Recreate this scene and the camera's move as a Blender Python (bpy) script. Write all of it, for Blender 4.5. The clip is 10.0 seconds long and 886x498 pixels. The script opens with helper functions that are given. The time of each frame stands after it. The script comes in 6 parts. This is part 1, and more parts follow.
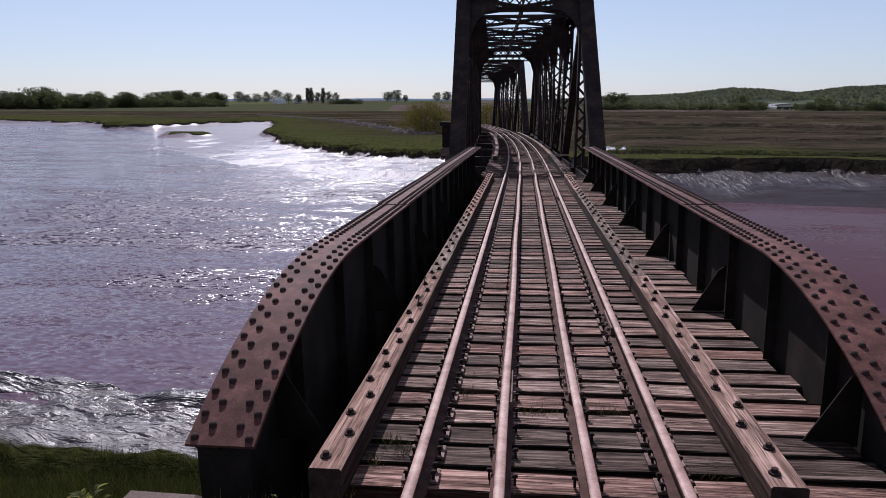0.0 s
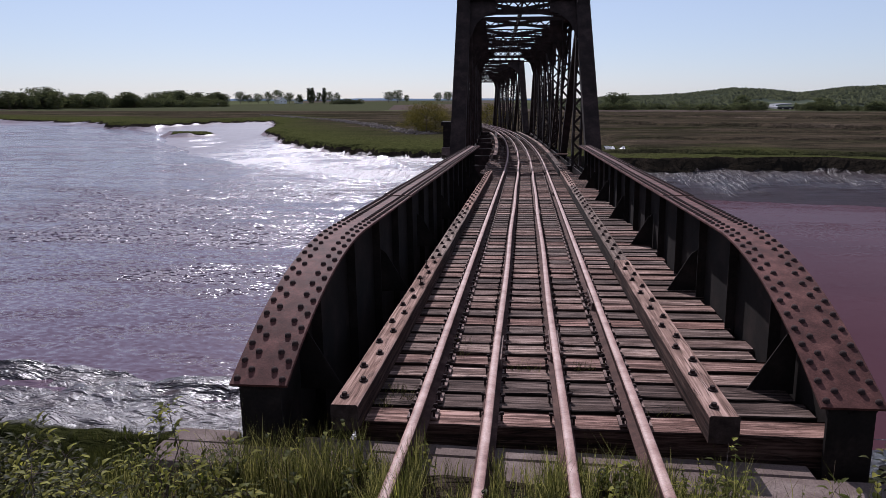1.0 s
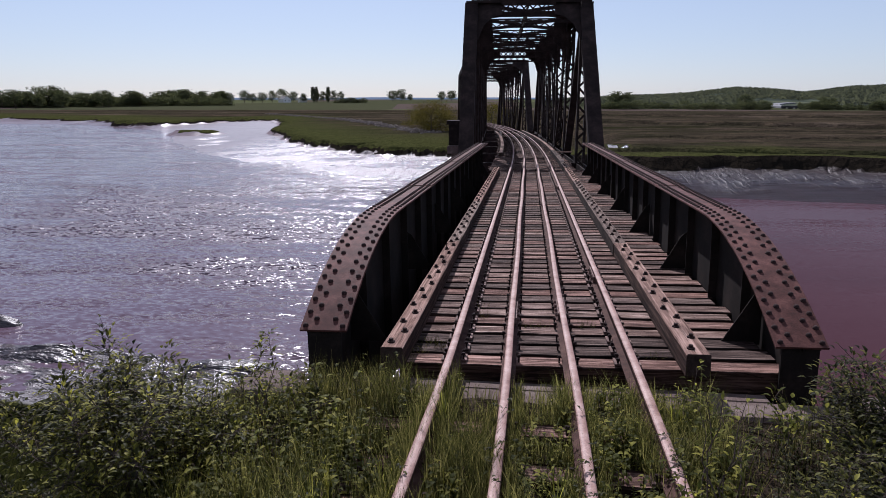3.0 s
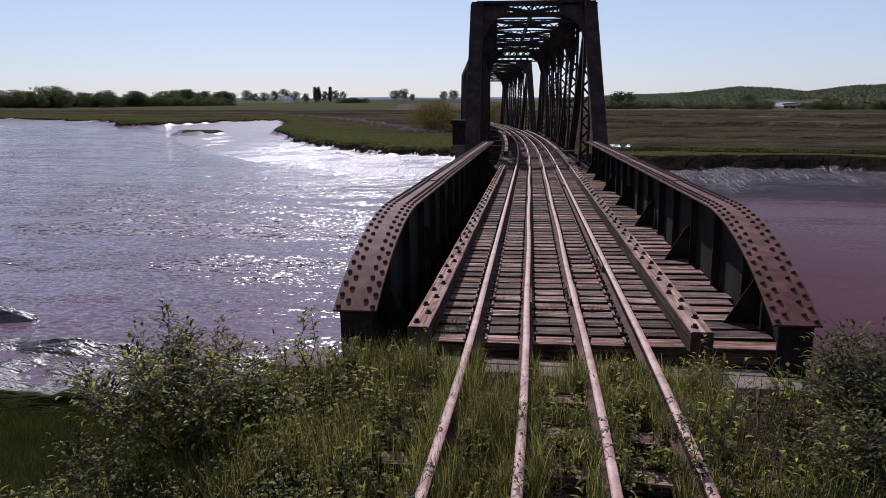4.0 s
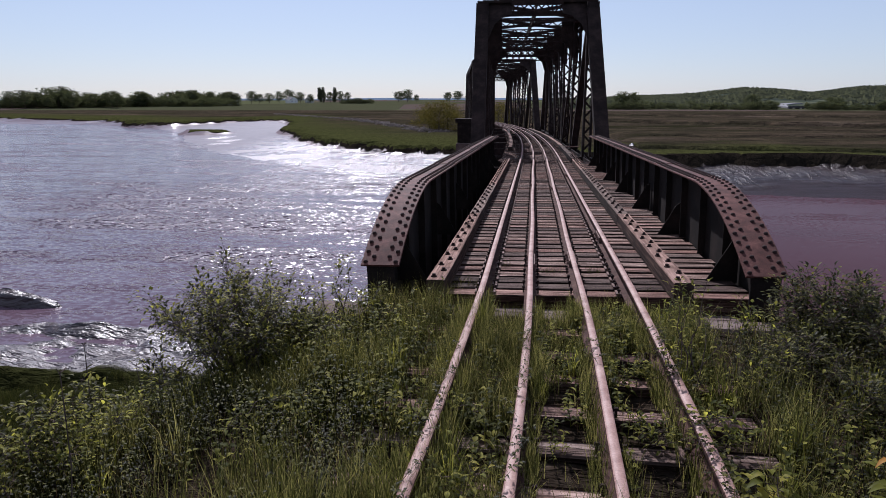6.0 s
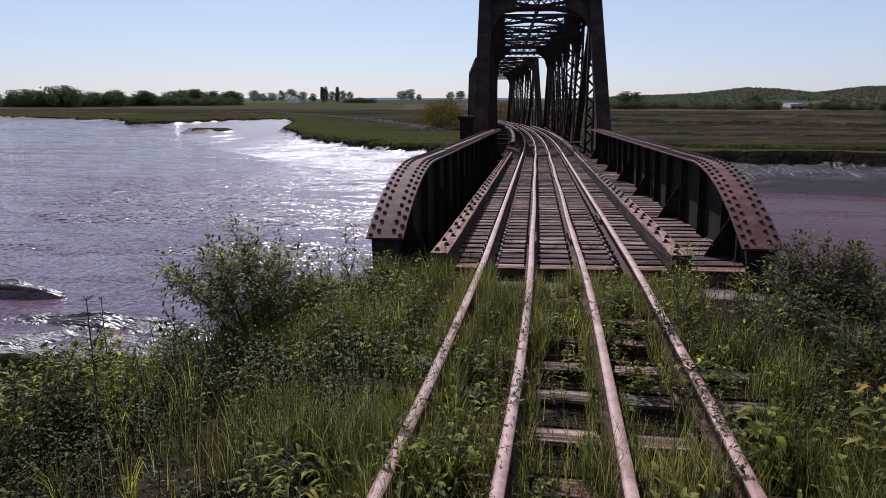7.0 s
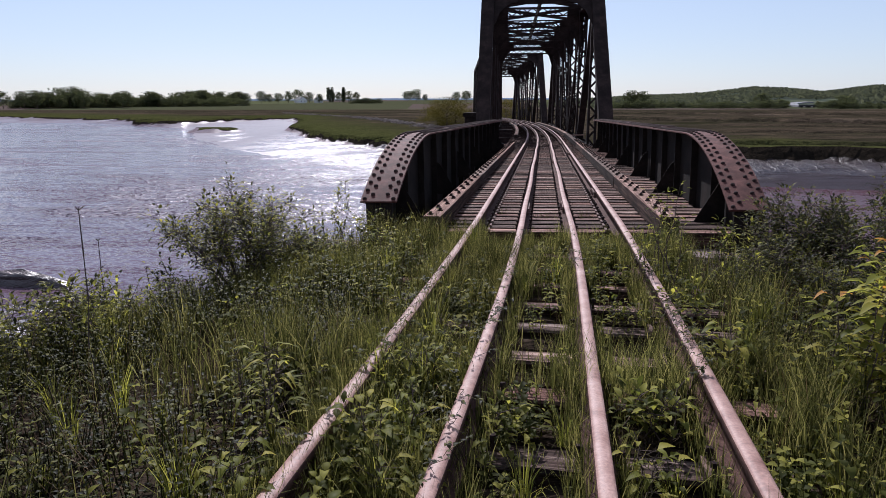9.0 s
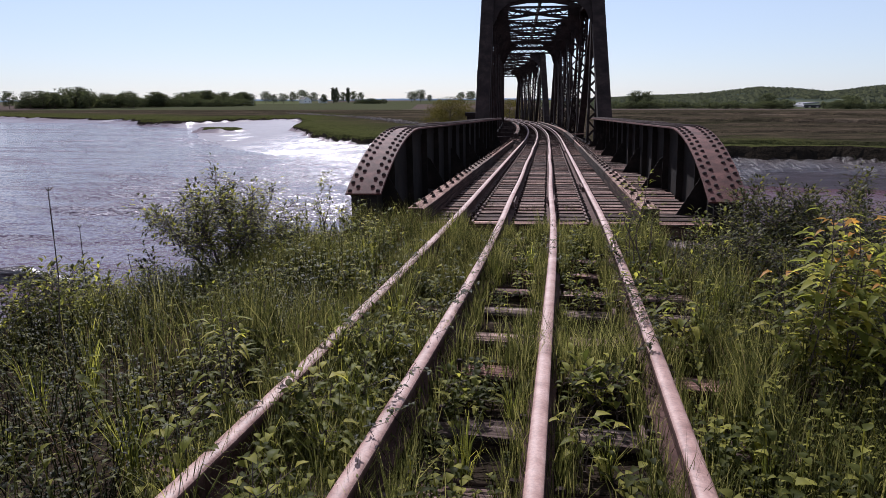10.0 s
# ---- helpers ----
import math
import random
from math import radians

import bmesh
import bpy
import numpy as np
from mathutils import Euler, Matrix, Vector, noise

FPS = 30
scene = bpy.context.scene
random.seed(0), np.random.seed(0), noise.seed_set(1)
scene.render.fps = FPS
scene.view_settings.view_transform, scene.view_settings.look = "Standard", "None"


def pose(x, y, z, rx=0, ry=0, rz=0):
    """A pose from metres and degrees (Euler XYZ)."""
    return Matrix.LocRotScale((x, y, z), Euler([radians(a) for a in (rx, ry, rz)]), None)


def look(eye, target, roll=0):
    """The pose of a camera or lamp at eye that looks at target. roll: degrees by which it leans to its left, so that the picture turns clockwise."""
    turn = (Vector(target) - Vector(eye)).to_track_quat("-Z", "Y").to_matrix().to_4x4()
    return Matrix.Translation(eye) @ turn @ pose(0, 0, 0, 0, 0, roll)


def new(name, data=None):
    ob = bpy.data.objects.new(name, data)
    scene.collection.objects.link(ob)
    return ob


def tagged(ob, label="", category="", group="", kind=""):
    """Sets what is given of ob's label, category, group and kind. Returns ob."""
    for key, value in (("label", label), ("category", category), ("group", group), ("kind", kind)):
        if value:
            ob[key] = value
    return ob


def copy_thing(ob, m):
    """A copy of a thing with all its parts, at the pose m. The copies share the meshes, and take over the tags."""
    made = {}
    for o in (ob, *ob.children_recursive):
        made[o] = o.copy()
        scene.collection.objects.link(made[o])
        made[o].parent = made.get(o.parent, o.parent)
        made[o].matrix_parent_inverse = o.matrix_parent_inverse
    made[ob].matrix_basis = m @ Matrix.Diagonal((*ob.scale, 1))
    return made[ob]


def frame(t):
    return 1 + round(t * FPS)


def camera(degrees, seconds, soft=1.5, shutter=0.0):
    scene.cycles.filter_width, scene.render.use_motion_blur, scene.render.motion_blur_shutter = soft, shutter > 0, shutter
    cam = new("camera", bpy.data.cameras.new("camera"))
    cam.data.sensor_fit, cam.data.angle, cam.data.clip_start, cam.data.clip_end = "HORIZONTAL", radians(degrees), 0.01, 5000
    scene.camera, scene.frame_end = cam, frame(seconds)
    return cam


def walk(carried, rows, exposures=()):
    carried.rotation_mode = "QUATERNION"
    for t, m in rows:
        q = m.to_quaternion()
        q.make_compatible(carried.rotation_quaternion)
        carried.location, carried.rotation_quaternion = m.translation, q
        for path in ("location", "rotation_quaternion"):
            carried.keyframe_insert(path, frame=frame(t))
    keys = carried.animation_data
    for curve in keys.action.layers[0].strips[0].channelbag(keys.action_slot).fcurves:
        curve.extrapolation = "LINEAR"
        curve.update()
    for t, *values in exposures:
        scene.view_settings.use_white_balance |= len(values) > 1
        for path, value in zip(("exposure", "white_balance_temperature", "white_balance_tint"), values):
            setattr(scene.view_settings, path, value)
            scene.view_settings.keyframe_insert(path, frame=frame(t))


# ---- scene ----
cam = camera(67.1, 10.0, soft=0.5)
PATH = [
    (0, (-0.184, -3.416, 2.279), (-0.415, -1.477, 1.848), -0.1),
    (0.5, (-0.13, -3.859, 2.287), (-0.362, -1.92, 1.855), -0.1),
    (1, (-0.069, -4.255, 2.281), (-0.303, -2.316, 1.85), -0.1),
    (1.5, (-0.053, -4.591, 2.289), (-0.289, -2.652, 1.856), -0.2),
    (2, (-0.069, -4.898, 2.295), (-0.307, -2.961, 1.862), -0.1),
    (3.5, (-0.223, -5.664, 2.289), (-0.469, -3.727, 1.855), -0.1),
    (4, (-0.288, -5.928, 2.273), (-0.537, -3.992, 1.839), -0.1),
    (4.5, (-0.311, -6.212, 2.254), (-0.562, -4.276, 1.821), -0.0),
    (5, (-0.319, -6.489, 2.21), (-0.574, -4.553, 1.777), -0.0),
    (5.5, (-0.3, -6.722, 2.149), (-0.558, -4.786, 1.717), -0.1),
    (7, (-0.258, -7.12, 1.818), (-0.525, -5.186, 1.386), -0.0),
    (7.5, (-0.293, -7.207, 1.668), (-0.566, -5.273, 1.236), -0.1),
    (8, (-0.302, -7.278, 1.554), (-0.579, -5.345, 1.123), -0.1),
    (8.5, (-0.194, -7.289, 1.494), (-0.475, -5.356, 1.063), -0.2),
    (9, (-0.073, -7.33, 1.443), (-0.359, -5.398, 1.012), -0.2),
    (9.5, (0.035, -7.361, 1.401), (-0.257, -5.43, 0.97), -0.2),
    (10, (0.176, -7.417, 1.367), (-0.123, -5.487, 0.937), -0.2),
]
walk(cam, [(t, look(eye, target, roll)) for t, eye, target, roll in PATH],
     exposures=[(0.0, -0.12, 5790, 19), (6.5, -0.12, 5790, 18.5), (10.0, 0.1, 5830, 17)])

# ---------- light ----------
SUN_EL, SUN_AZ = 43.0, -18.5
world = bpy.data.worlds.new("world")
scene.world = world
world.use_nodes = True
wn = world.node_tree
sky = wn.nodes.new("ShaderNodeTexSky")
sky.sky_type = "NISHITA"
sky.sun_disc = False
sky.sun_elevation = radians(SUN_EL)
sky.sun_rotation = radians(SUN_AZ)
sky.air_density, sky.dust_density, sky.ozone_density, sky.altitude = 1.0, 0.5, 3.0, 200
haze = wn.nodes.new("ShaderNodeMix")
haze.data_type = "RGBA"
haze.inputs["Factor"].default_value = 0.42
haze.inputs["B"].default_value = (8.9, 9.5, 10.3, 1)
wn.links.new(sky.outputs[0], haze.inputs["A"])
wn.links.new(haze.outputs["Result"], wn.nodes["Background"].inputs[0])
wn.nodes["Background"].inputs[1].default_value = 0.085
sun_data = bpy.data.lights.new("sun", "SUN")
sun_data.energy, sun_data.angle, sun_data.color = 6.0, radians(0.53), (1.0, 0.95, 0.88)
sun = new("sun", sun_data)
_s = Vector((math.sin(radians(SUN_AZ)) * math.cos(radians(SUN_EL)), math.cos(radians(SUN_AZ)) * math.cos(radians(SUN_EL)), math.sin(radians(SUN_EL))))
sun.matrix_world = look(_s * 100, (0, 0, 0))


# ---------- materials ----------
def ramp_noise(nt, scale, stops, detail=6, rough=0.6, vec=None, dist=0.0):
    n = nt.nodes.new("ShaderNodeTexNoise")
    n.inputs["Scale"].default_value, n.inputs["Detail"].default_value = scale, detail
    n.inputs["Roughness"].default_value, n.inputs["Distortion"].default_value = rough, dist
    if vec is not None:
        nt.links.new(vec, n.inputs["Vector"])
    r = nt.nodes.new("ShaderNodeValToRGB")
    e = r.color_ramp.elements
    while len(e) < len(stops):
        e.new(0.5)
    for el, (p, c) in zip(e, stops):
        el.position = p
        el.color = (*c, 1) if len(c) == 3 else c
    nt.links.new(n.outputs["Fac"], r.inputs["Fac"])
    return r.outputs["Color"], n.outputs["Fac"]


def mixc(nt, a, b, fac, mode="MIX"):
    m = nt.nodes.new("ShaderNodeMix")
    m.data_type, m.blend_type = "RGBA", mode
    for sock, v in ((m.inputs["Factor"], fac), (m.inputs["A"], a), (m.inputs["B"], b)):
        if isinstance(v, (int, float)):
            sock.default_value = v
        elif isinstance(v, tuple):
            sock.default_value = (*v, 1)
        else:
            nt.links.new(v, sock)
    return m.outputs["Result"]


def math_node(nt, op, a, b=0.0, c=None):
    m = nt.nodes.new("ShaderNodeMath")
    m.operation = op
    for i, v in enumerate((a, b, c)):
        if v is None:
            continue
        if isinstance(v, (int, float)):
            m.inputs[i].default_value = v
        else:
            nt.links.new(v, m.inputs[i])
    return m.outputs[0]


def bump(nt, bsdf, height, strength, dist, prev=None):
    b = nt.nodes.new("ShaderNodeBump")
    b.inputs["Strength"].default_value, b.inputs["Distance"].default_value = strength, dist
    nt.links.new(height, b.inputs["Height"])
    if prev is not None:
        nt.links.new(prev, b.inputs["Normal"])
    nt.links.new(b.outputs["Normal"], bsdf.inputs["Normal"])
    return b.outputs["Normal"]


def mat_base(name, rough=0.8, metal=0.0, spec=0.5):
    m = bpy.data.materials.new(name)
    m.use_nodes = True
    nt = m.node_tree
    b = nt.nodes["Principled BSDF"]
    b.inputs["Roughness"].default_value, b.inputs["Metallic"].default_value = rough, metal
    b.inputs["Specular IOR Level"].default_value = spec
    tc = nt.nodes.new("ShaderNodeTexCoord")
    return m, nt, b, tc.outputs["Object"]


def geo_pos(nt):
    g = nt.nodes.new("ShaderNodeNewGeometry")
    return g


def stretch(nt, vec, s):
    mp = nt.nodes.new("ShaderNodeMapping")
    mp.inputs["Scale"].default_value = s
    nt.links.new(vec, mp.inputs["Vector"])
    return mp.outputs["Vector"]


def mat_steel(name, dark, mid, light, rough=0.6, scale=3.0, spec=0.5, bumpd=0.002):
    m, nt, b, v = mat_base(name, rough, 0.0, spec)
    c, f = ramp_noise(nt, scale, [(0.3, dark), (0.5, mid), (0.72, light)], 8, 0.65, v)
    c2, f2 = ramp_noise(nt, scale * 14, [(0.35, (0.55, 0.5, 0.5)), (0.65, (1.15, 1.1, 1.1))], 5, 0.6, v)
    nt.links.new(mixc(nt, c, c2, 0.6, "MULTIPLY"), b.inputs["Base Color"])
    r = math_node(nt, "MULTIPLY_ADD", f2, 0.35, rough - 0.17)
    nt.links.new(r, b.inputs["Roughness"])
    bump(nt, b, f2, 0.5, bumpd)
    return m


def mat_wood(name, tones, along="X", rough=0.72, groove=0.006):
    m, nt, b, v = mat_base(name, 0.88, 0.0, 0.1)
    s = {"X": (1.3, 34, 34), "Y": (30, 1.1, 30)}[along]
    info = nt.nodes.new("ShaderNodeObjectInfo")
    off = nt.nodes.new("ShaderNodeVectorMath")
    off.operation = "ADD"
    comb = nt.nodes.new("ShaderNodeCombineXYZ")
    k = math_node(nt, "MULTIPLY", info.outputs["Random"], 40.0)
    for i in range(3):
        nt.links.new(k, comb.inputs[i])
    nt.links.new(v, off.inputs[0])
    nt.links.new(comb.outputs[0], off.inputs[1])
    vv = stretch(nt, off.outputs[0], s)
    c, f = ramp_noise(nt, 1.0, [(0.36, tones[0]), (0.5, tones[1]), (0.64, tones[2])], 9, 0.7, vv, 0.5)
    c2, f2 = ramp_noise(nt, 2.2, [(0.3, (0.55, 0.5, 0.48)), (0.6, (1.0, 1.0, 1.0)), (0.8, (1.25, 1.2, 1.15))], 4, 0.6, off.outputs[0])
    col = mixc(nt, c, c2, 0.8, "MULTIPLY")
    tr = nt.nodes.new("ShaderNodeValToRGB")
    e = tr.color_ramp.elements
    for _ in range(2):
        e.new(0.5)
    for el, (p, cc) in zip(e, [(0.0, (0.5, 0.47, 0.46)), (0.4, (0.85, 0.83, 0.82)), (0.72, (1.12, 0.86, 0.8)), (1.0, (1.45, 1.4, 1.36))]):
        el.position, el.color = p, (*cc, 1)
    nt.links.new(info.outputs["Random"], tr.inputs["Fac"])
    col = mixc(nt, col, tr.outputs["Color"], 1.0, "MULTIPLY")
    nt.links.new(col, b.inputs["Base Color"])
    # drying cracks along the grain, deep and dark
    w = nt.nodes.new("ShaderNodeTexNoise")
    w.inputs["Scale"].default_value, w.inputs["Detail"].default_value, w.inputs["Distortion"].default_value = 0.35, 2, 0.3
    nt.links.new(stretch(nt, vv, (3.0, 1.3, 1.3)), w.inputs["Vector"])
    cut = math_node(nt, "ABSOLUTE", math_node(nt, "SUBTRACT", w.outputs["Fac"], 0.5))
    sound = ramp_noise(nt, 3.5, [(0.42, (0.0, 0.0, 0.0)), (0.58, (1.0, 1.0, 1.0))], 3, 0.6, off.outputs[0])[0]
    open_ = math_node(nt, "MINIMUM", math_node(nt, "MAXIMUM", math_node(nt, "MULTIPLY", cut, 40.0), sound), 1.0)
    col = mixc(nt, (0.012, 0.008, 0.007), col, math_node(nt, "MULTIPLY_ADD", open_, 0.65, 0.35))
    nt.links.new(col, b.inputs["Base Color"])
    n1 = bump(nt, b, f, 1.0, groove * 1.5)
    bump(nt, b, open_, 1.0, groove * 2, n1)
    return m


def mat_leaf(name, a, bcol, c, trans=0.45, rough=0.55, gloss=0.05):
    m = bpy.data.materials.new(name)
    m.use_nodes = True
    nt = m.node_tree
    b = nt.nodes["Principled BSDF"]
    b.inputs["Roughness"].default_value = rough
    b.inputs["Specular IOR Level"].default_value = gloss
    g = geo_pos(nt)
    r = nt.nodes.new("ShaderNodeValToRGB")
    e = r.color_ramp.elements
    e.new(0.5)
    for el, (p, cc) in zip(e, [(0.0, a), (0.55, bcol), (1.0, c)]):
        el.position, el.color = p, (*cc, 1)
    nt.links.new(g.outputs["Random Per Island"], r.inputs["Fac"])
    n, f = ramp_noise(nt, 0.9, [(0.3, (0.65, 0.6, 0.55)), (0.7, (1.2, 1.15, 1.05))], 3, 0.5, g.outputs["Position"])
    col = mixc(nt, r.outputs["Color"], n, 0.8, "MULTIPLY")
    nt.links.new(col, b.inputs["Base Color"])
    t = nt.nodes.new("ShaderNodeBsdfTranslucent")
    nt.links.new(mixc(nt, col, (1.42, 1.44, 0.95), 1.0, "MULTIPLY"), t.inputs["Color"])
    mx = nt.nodes.new("ShaderNodeMixShader")
    mx.inputs[0].default_value = trans
    nt.links.new(b.outputs[0], mx.inputs[1])
    nt.links.new(t.outputs[0], mx.inputs[2])
    nt.links.new(mx.outputs[0], nt.nodes["Material Output"].inputs["Surface"])
    return m


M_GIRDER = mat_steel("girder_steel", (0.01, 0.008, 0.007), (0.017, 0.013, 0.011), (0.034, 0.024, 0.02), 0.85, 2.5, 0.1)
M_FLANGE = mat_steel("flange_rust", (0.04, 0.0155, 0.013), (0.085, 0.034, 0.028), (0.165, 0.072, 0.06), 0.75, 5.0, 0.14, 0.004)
M_RIVET = mat_steel("rivet_rust", (0.02, 0.013, 0.013), (0.035, 0.02, 0.018), (0.06, 0.034, 0.03), 0.85, 30.0, 0.12)
M_TRUSS = mat_steel("truss_steel", (0.014, 0.01, 0.009), (0.026, 0.018, 0.016), (0.05, 0.033, 0.029), 0.85, 2.0, 0.1)
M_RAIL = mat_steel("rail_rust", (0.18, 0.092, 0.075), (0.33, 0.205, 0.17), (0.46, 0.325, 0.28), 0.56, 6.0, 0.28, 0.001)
# unworn rust of the sides, darkened further to hold their shade
M_RAIL_SIDE_SHADED = mat_steel("rail_side_shaded_rust", (0.035, 0.018, 0.014), (0.07, 0.037, 0.03), (0.13, 0.075, 0.06), 0.85, 6.0, 0.12, 0.001)
M_PLATE = mat_steel("plate_rust", (0.06, 0.034, 0.028), (0.14, 0.085, 0.07), (0.24, 0.16, 0.135), 0.75, 12.0, 0.25)
M_SPIKE = mat_steel("spike_rust", (0.015, 0.01, 0.01), (0.03, 0.018, 0.016), (0.06, 0.034, 0.028), 0.85, 30.0, 0.12)
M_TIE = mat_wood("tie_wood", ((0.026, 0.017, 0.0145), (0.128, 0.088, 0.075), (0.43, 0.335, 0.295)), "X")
# shade on the ties' sides and ends, put into a darker wood
M_TIE_SHADED = mat_wood("tie_shaded_wood", ((0.012, 0.008, 0.007), (0.04, 0.027, 0.022), (0.11, 0.08, 0.066)), "X")
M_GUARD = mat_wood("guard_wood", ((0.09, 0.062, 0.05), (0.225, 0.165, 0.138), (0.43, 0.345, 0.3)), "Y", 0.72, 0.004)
# darker copy of the guard wood: the side faces' shade, put into colour
M_GUARD_SHADED = mat_wood("guard_shaded_wood", ((0.016, 0.011, 0.009), (0.05, 0.034, 0.028), (0.12, 0.09, 0.075)), "Y", 0.72, 0.004)
# end grain without streaks; its darkness is the ends' shade, painted in
M_END_SHADED = mat_steel("end_grain_shaded", (0.02, 0.013, 0.011), (0.04, 0.027, 0.022), (0.075, 0.052, 0.043), 0.9, 12.0, 0.1, 0.004)
M_GRASS = mat_leaf("grass_blade", (0.024, 0.026, 0.012), (0.072, 0.077, 0.029), (0.28, 0.255, 0.125), 0.5, 0.6, 0.05)
M_WEED = mat_leaf("weed_leaf", (0.032, 0.038, 0.012), (0.088, 0.098, 0.026), (0.33, 0.32, 0.08), 0.55, 0.55, 0.05)
M_SAPLING = mat_leaf("sapling_leaf", (0.1, 0.115, 0.024), (0.23, 0.245, 0.055), (0.45, 0.41, 0.1), 0.6, 0.5, 0.08)
M_YOUNG = mat_leaf("young_leaf", (0.3, 0.17, 0.04), (0.46, 0.24, 0.06), (0.52, 0.27, 0.08), 0.55, 0.5, 0.08)
M_SHRUB = mat_leaf("shrub_leaf", (0.02, 0.022, 0.01), (0.065, 0.07, 0.02), (0.38, 0.37, 0.09), 0.52, 0.5, 0.08)
# darker than the shrub leaf: shade among the bushes is put into the colour
M_UNDER = mat_leaf("undergrowth_leaf", (0.015, 0.017, 0.009), (0.036, 0.039, 0.015), (0.16, 0.158, 0.05), 0.4, 0.5, 0.08)
M_WILLOW = mat_leaf("willow_leaf", (0.05, 0.048, 0.015), (0.1, 0.088, 0.026), (0.17, 0.14, 0.042), 0.25, 0.9, 0.0)
# lightened green for far trees, with distance haze mixed into the colour
M_TREE = mat_leaf("tree_leaf", (0.045, 0.055, 0.036), (0.075, 0.086, 0.052), (0.12, 0.13, 0.08), 0.35, 1.0, 0.0)
M_BARK = mat_steel("bark", (0.04, 0.03, 0.025), (0.08, 0.06, 0.05), (0.13, 0.1, 0.085), 0.9, 8.0, 0.2)


def mat_concrete():
    m, nt, b, v = mat_base("old_concrete", 0.9, 0.0, 0.3)
    c, f = ramp_noise(nt, 2.0, [(0.3, (0.075, 0.05, 0.043)), (0.55, (0.125, 0.088, 0.076)), (0.75, (0.24, 0.19, 0.17))], 8, 0.6, v)
    c2, f2 = ramp_noise(nt, 60.0, [(0.3, (0.5, 0.45, 0.45)), (0.6, (1.1, 1.1, 1.1))], 4, 0.7, v)
    nt.links.new(mixc(nt, c, c2, 0.7, "MULTIPLY"), b.inputs["Base Color"])
    bump(nt, b, f2, 0.6, 0.008)
    return m


M_CONC = mat_concrete()


def mat_ground():
    """Marsh turf above the bank's lip, wet grey-brown mud below it, soil and litter on the embankment."""
    m, nt, b, v = mat_base("ground_cover", 0.9, 0.0, 0.3)
    g = geo_pos(nt)
    pos = g.outputs["Position"]
    sep = nt.nodes.new("ShaderNodeSeparateXYZ")
    nt.links.new(pos, sep.inputs[0])
    mud, mf = ramp_noise(nt, 0.8, [(0.3, (0.1, 0.07, 0.075)), (0.55, (0.165, 0.122, 0.132)), (0.8, (0.22, 0.17, 0.18))], 8, 0.6, pos)
    streak = stretch(nt, pos, (0.02, 0.07, 1.0))
    turf, tf = ramp_noise(nt, 1.0, [(0.34, (0.018, 0.018, 0.01)), (0.46, (0.034, 0.029, 0.019)), (0.56, (0.048, 0.037, 0.026)), (0.72, (0.1, 0.078, 0.058))], 8, 0.62, streak)
    tuft, uf = ramp_noise(nt, 0.55, [(0.3, (0.35, 0.35, 0.35)), (0.5, (0.9, 0.9, 0.9)), (0.7, (1.9, 1.8, 1.6))], 9, 0.75, stretch(nt, pos, (0.35, 1.0, 1.0)))
    turf = mixc(nt, turf, tuft, 0.85, "MULTIPLY")
    green, gf = ramp_noise(nt, 2.5, [(0.3, (0.022, 0.024, 0.008)), (0.7, (0.065, 0.068, 0.024))], 6, 0.6, pos)
    att = nt.nodes.new("ShaderNodeAttribute")
    att.attribute_name = "inland"
    inland = math_node(nt, "ADD", att.outputs["Fac"], math_node(nt, "MULTIPLY_ADD", mf, 1.6, -0.8))
    brd = ramp_noise(nt, 0.035, [(0.35, (0.25, 0.25, 0.25)), (0.65, (1.0, 1.0, 1.0))], 4, 0.6, pos)[0]
    wide = math_node(nt, "MULTIPLY_ADD", math_node(nt, "LESS_THAN", sep.outputs["X"], -6.0), 0.08, -0.13)
    far = math_node(nt, "MULTIPLY", math_node(nt, "ADD", math_node(nt, "MULTIPLY", inland, math_node(nt, "MULTIPLY", wide, -1.0)), -0.25), brd)
    far = math_node(nt, "MINIMUM", math_node(nt, "MAXIMUM", far, 0.0), 1.0)
    land = mixc(nt, green, turf, math_node(nt, "MULTIPLY", far, math_node(nt, "GREATER_THAN", sep.outputs["Y"], 25.0)))
    vor = nt.nodes.new("ShaderNodeTexVoronoi")
    vor.inputs["Scale"].default_value = 1.0
    nt.links.new(stretch(nt, pos, (0.006, 0.004, 0.0)), vor.inputs["Vector"])
    fr = nt.nodes.new("ShaderNodeValToRGB")
    fe = fr.color_ramp.elements
    for _ in range(2):
        fe.new(0.5)
    for el, (pp, cc) in zip(fe, [(0.0, (0.06, 0.064, 0.035)), (0.35, (0.095, 0.072, 0.064)), (0.6, (0.085, 0.092, 0.046)), (1.0, (0.12, 0.088, 0.076))]):
        el.position, el.color = pp, (*cc, 1)
    fr.color_ramp.interpolation = "CONSTANT"
    nt.links.new(math_node(nt, "FRACT", math_node(nt, "MULTIPLY", vor.outputs["Color"], 1.0)), fr.inputs["Fac"])
    fields = math_node(nt, "GREATER_THAN", sep.outputs["Y"], 380.0)
    land = mixc(nt, land, fr.outputs["Color"], math_node(nt, "MULTIPLY", fields, 0.85))
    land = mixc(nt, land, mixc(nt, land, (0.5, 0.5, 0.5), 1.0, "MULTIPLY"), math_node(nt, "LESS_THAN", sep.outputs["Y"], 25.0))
    soil, sf = ramp_noise(nt, 5.0, [(0.3, (0.016, 0.012, 0.009)), (0.6, (0.036, 0.027, 0.02)), (0.8, (0.09, 0.07, 0.052))], 8, 0.65, pos)
    near = math_node(nt, "LESS_THAN", sep.outputs["Y"], 9.0)
    up = math_node(nt, "GREATER_THAN", sep.outputs["Z"], -1.3)
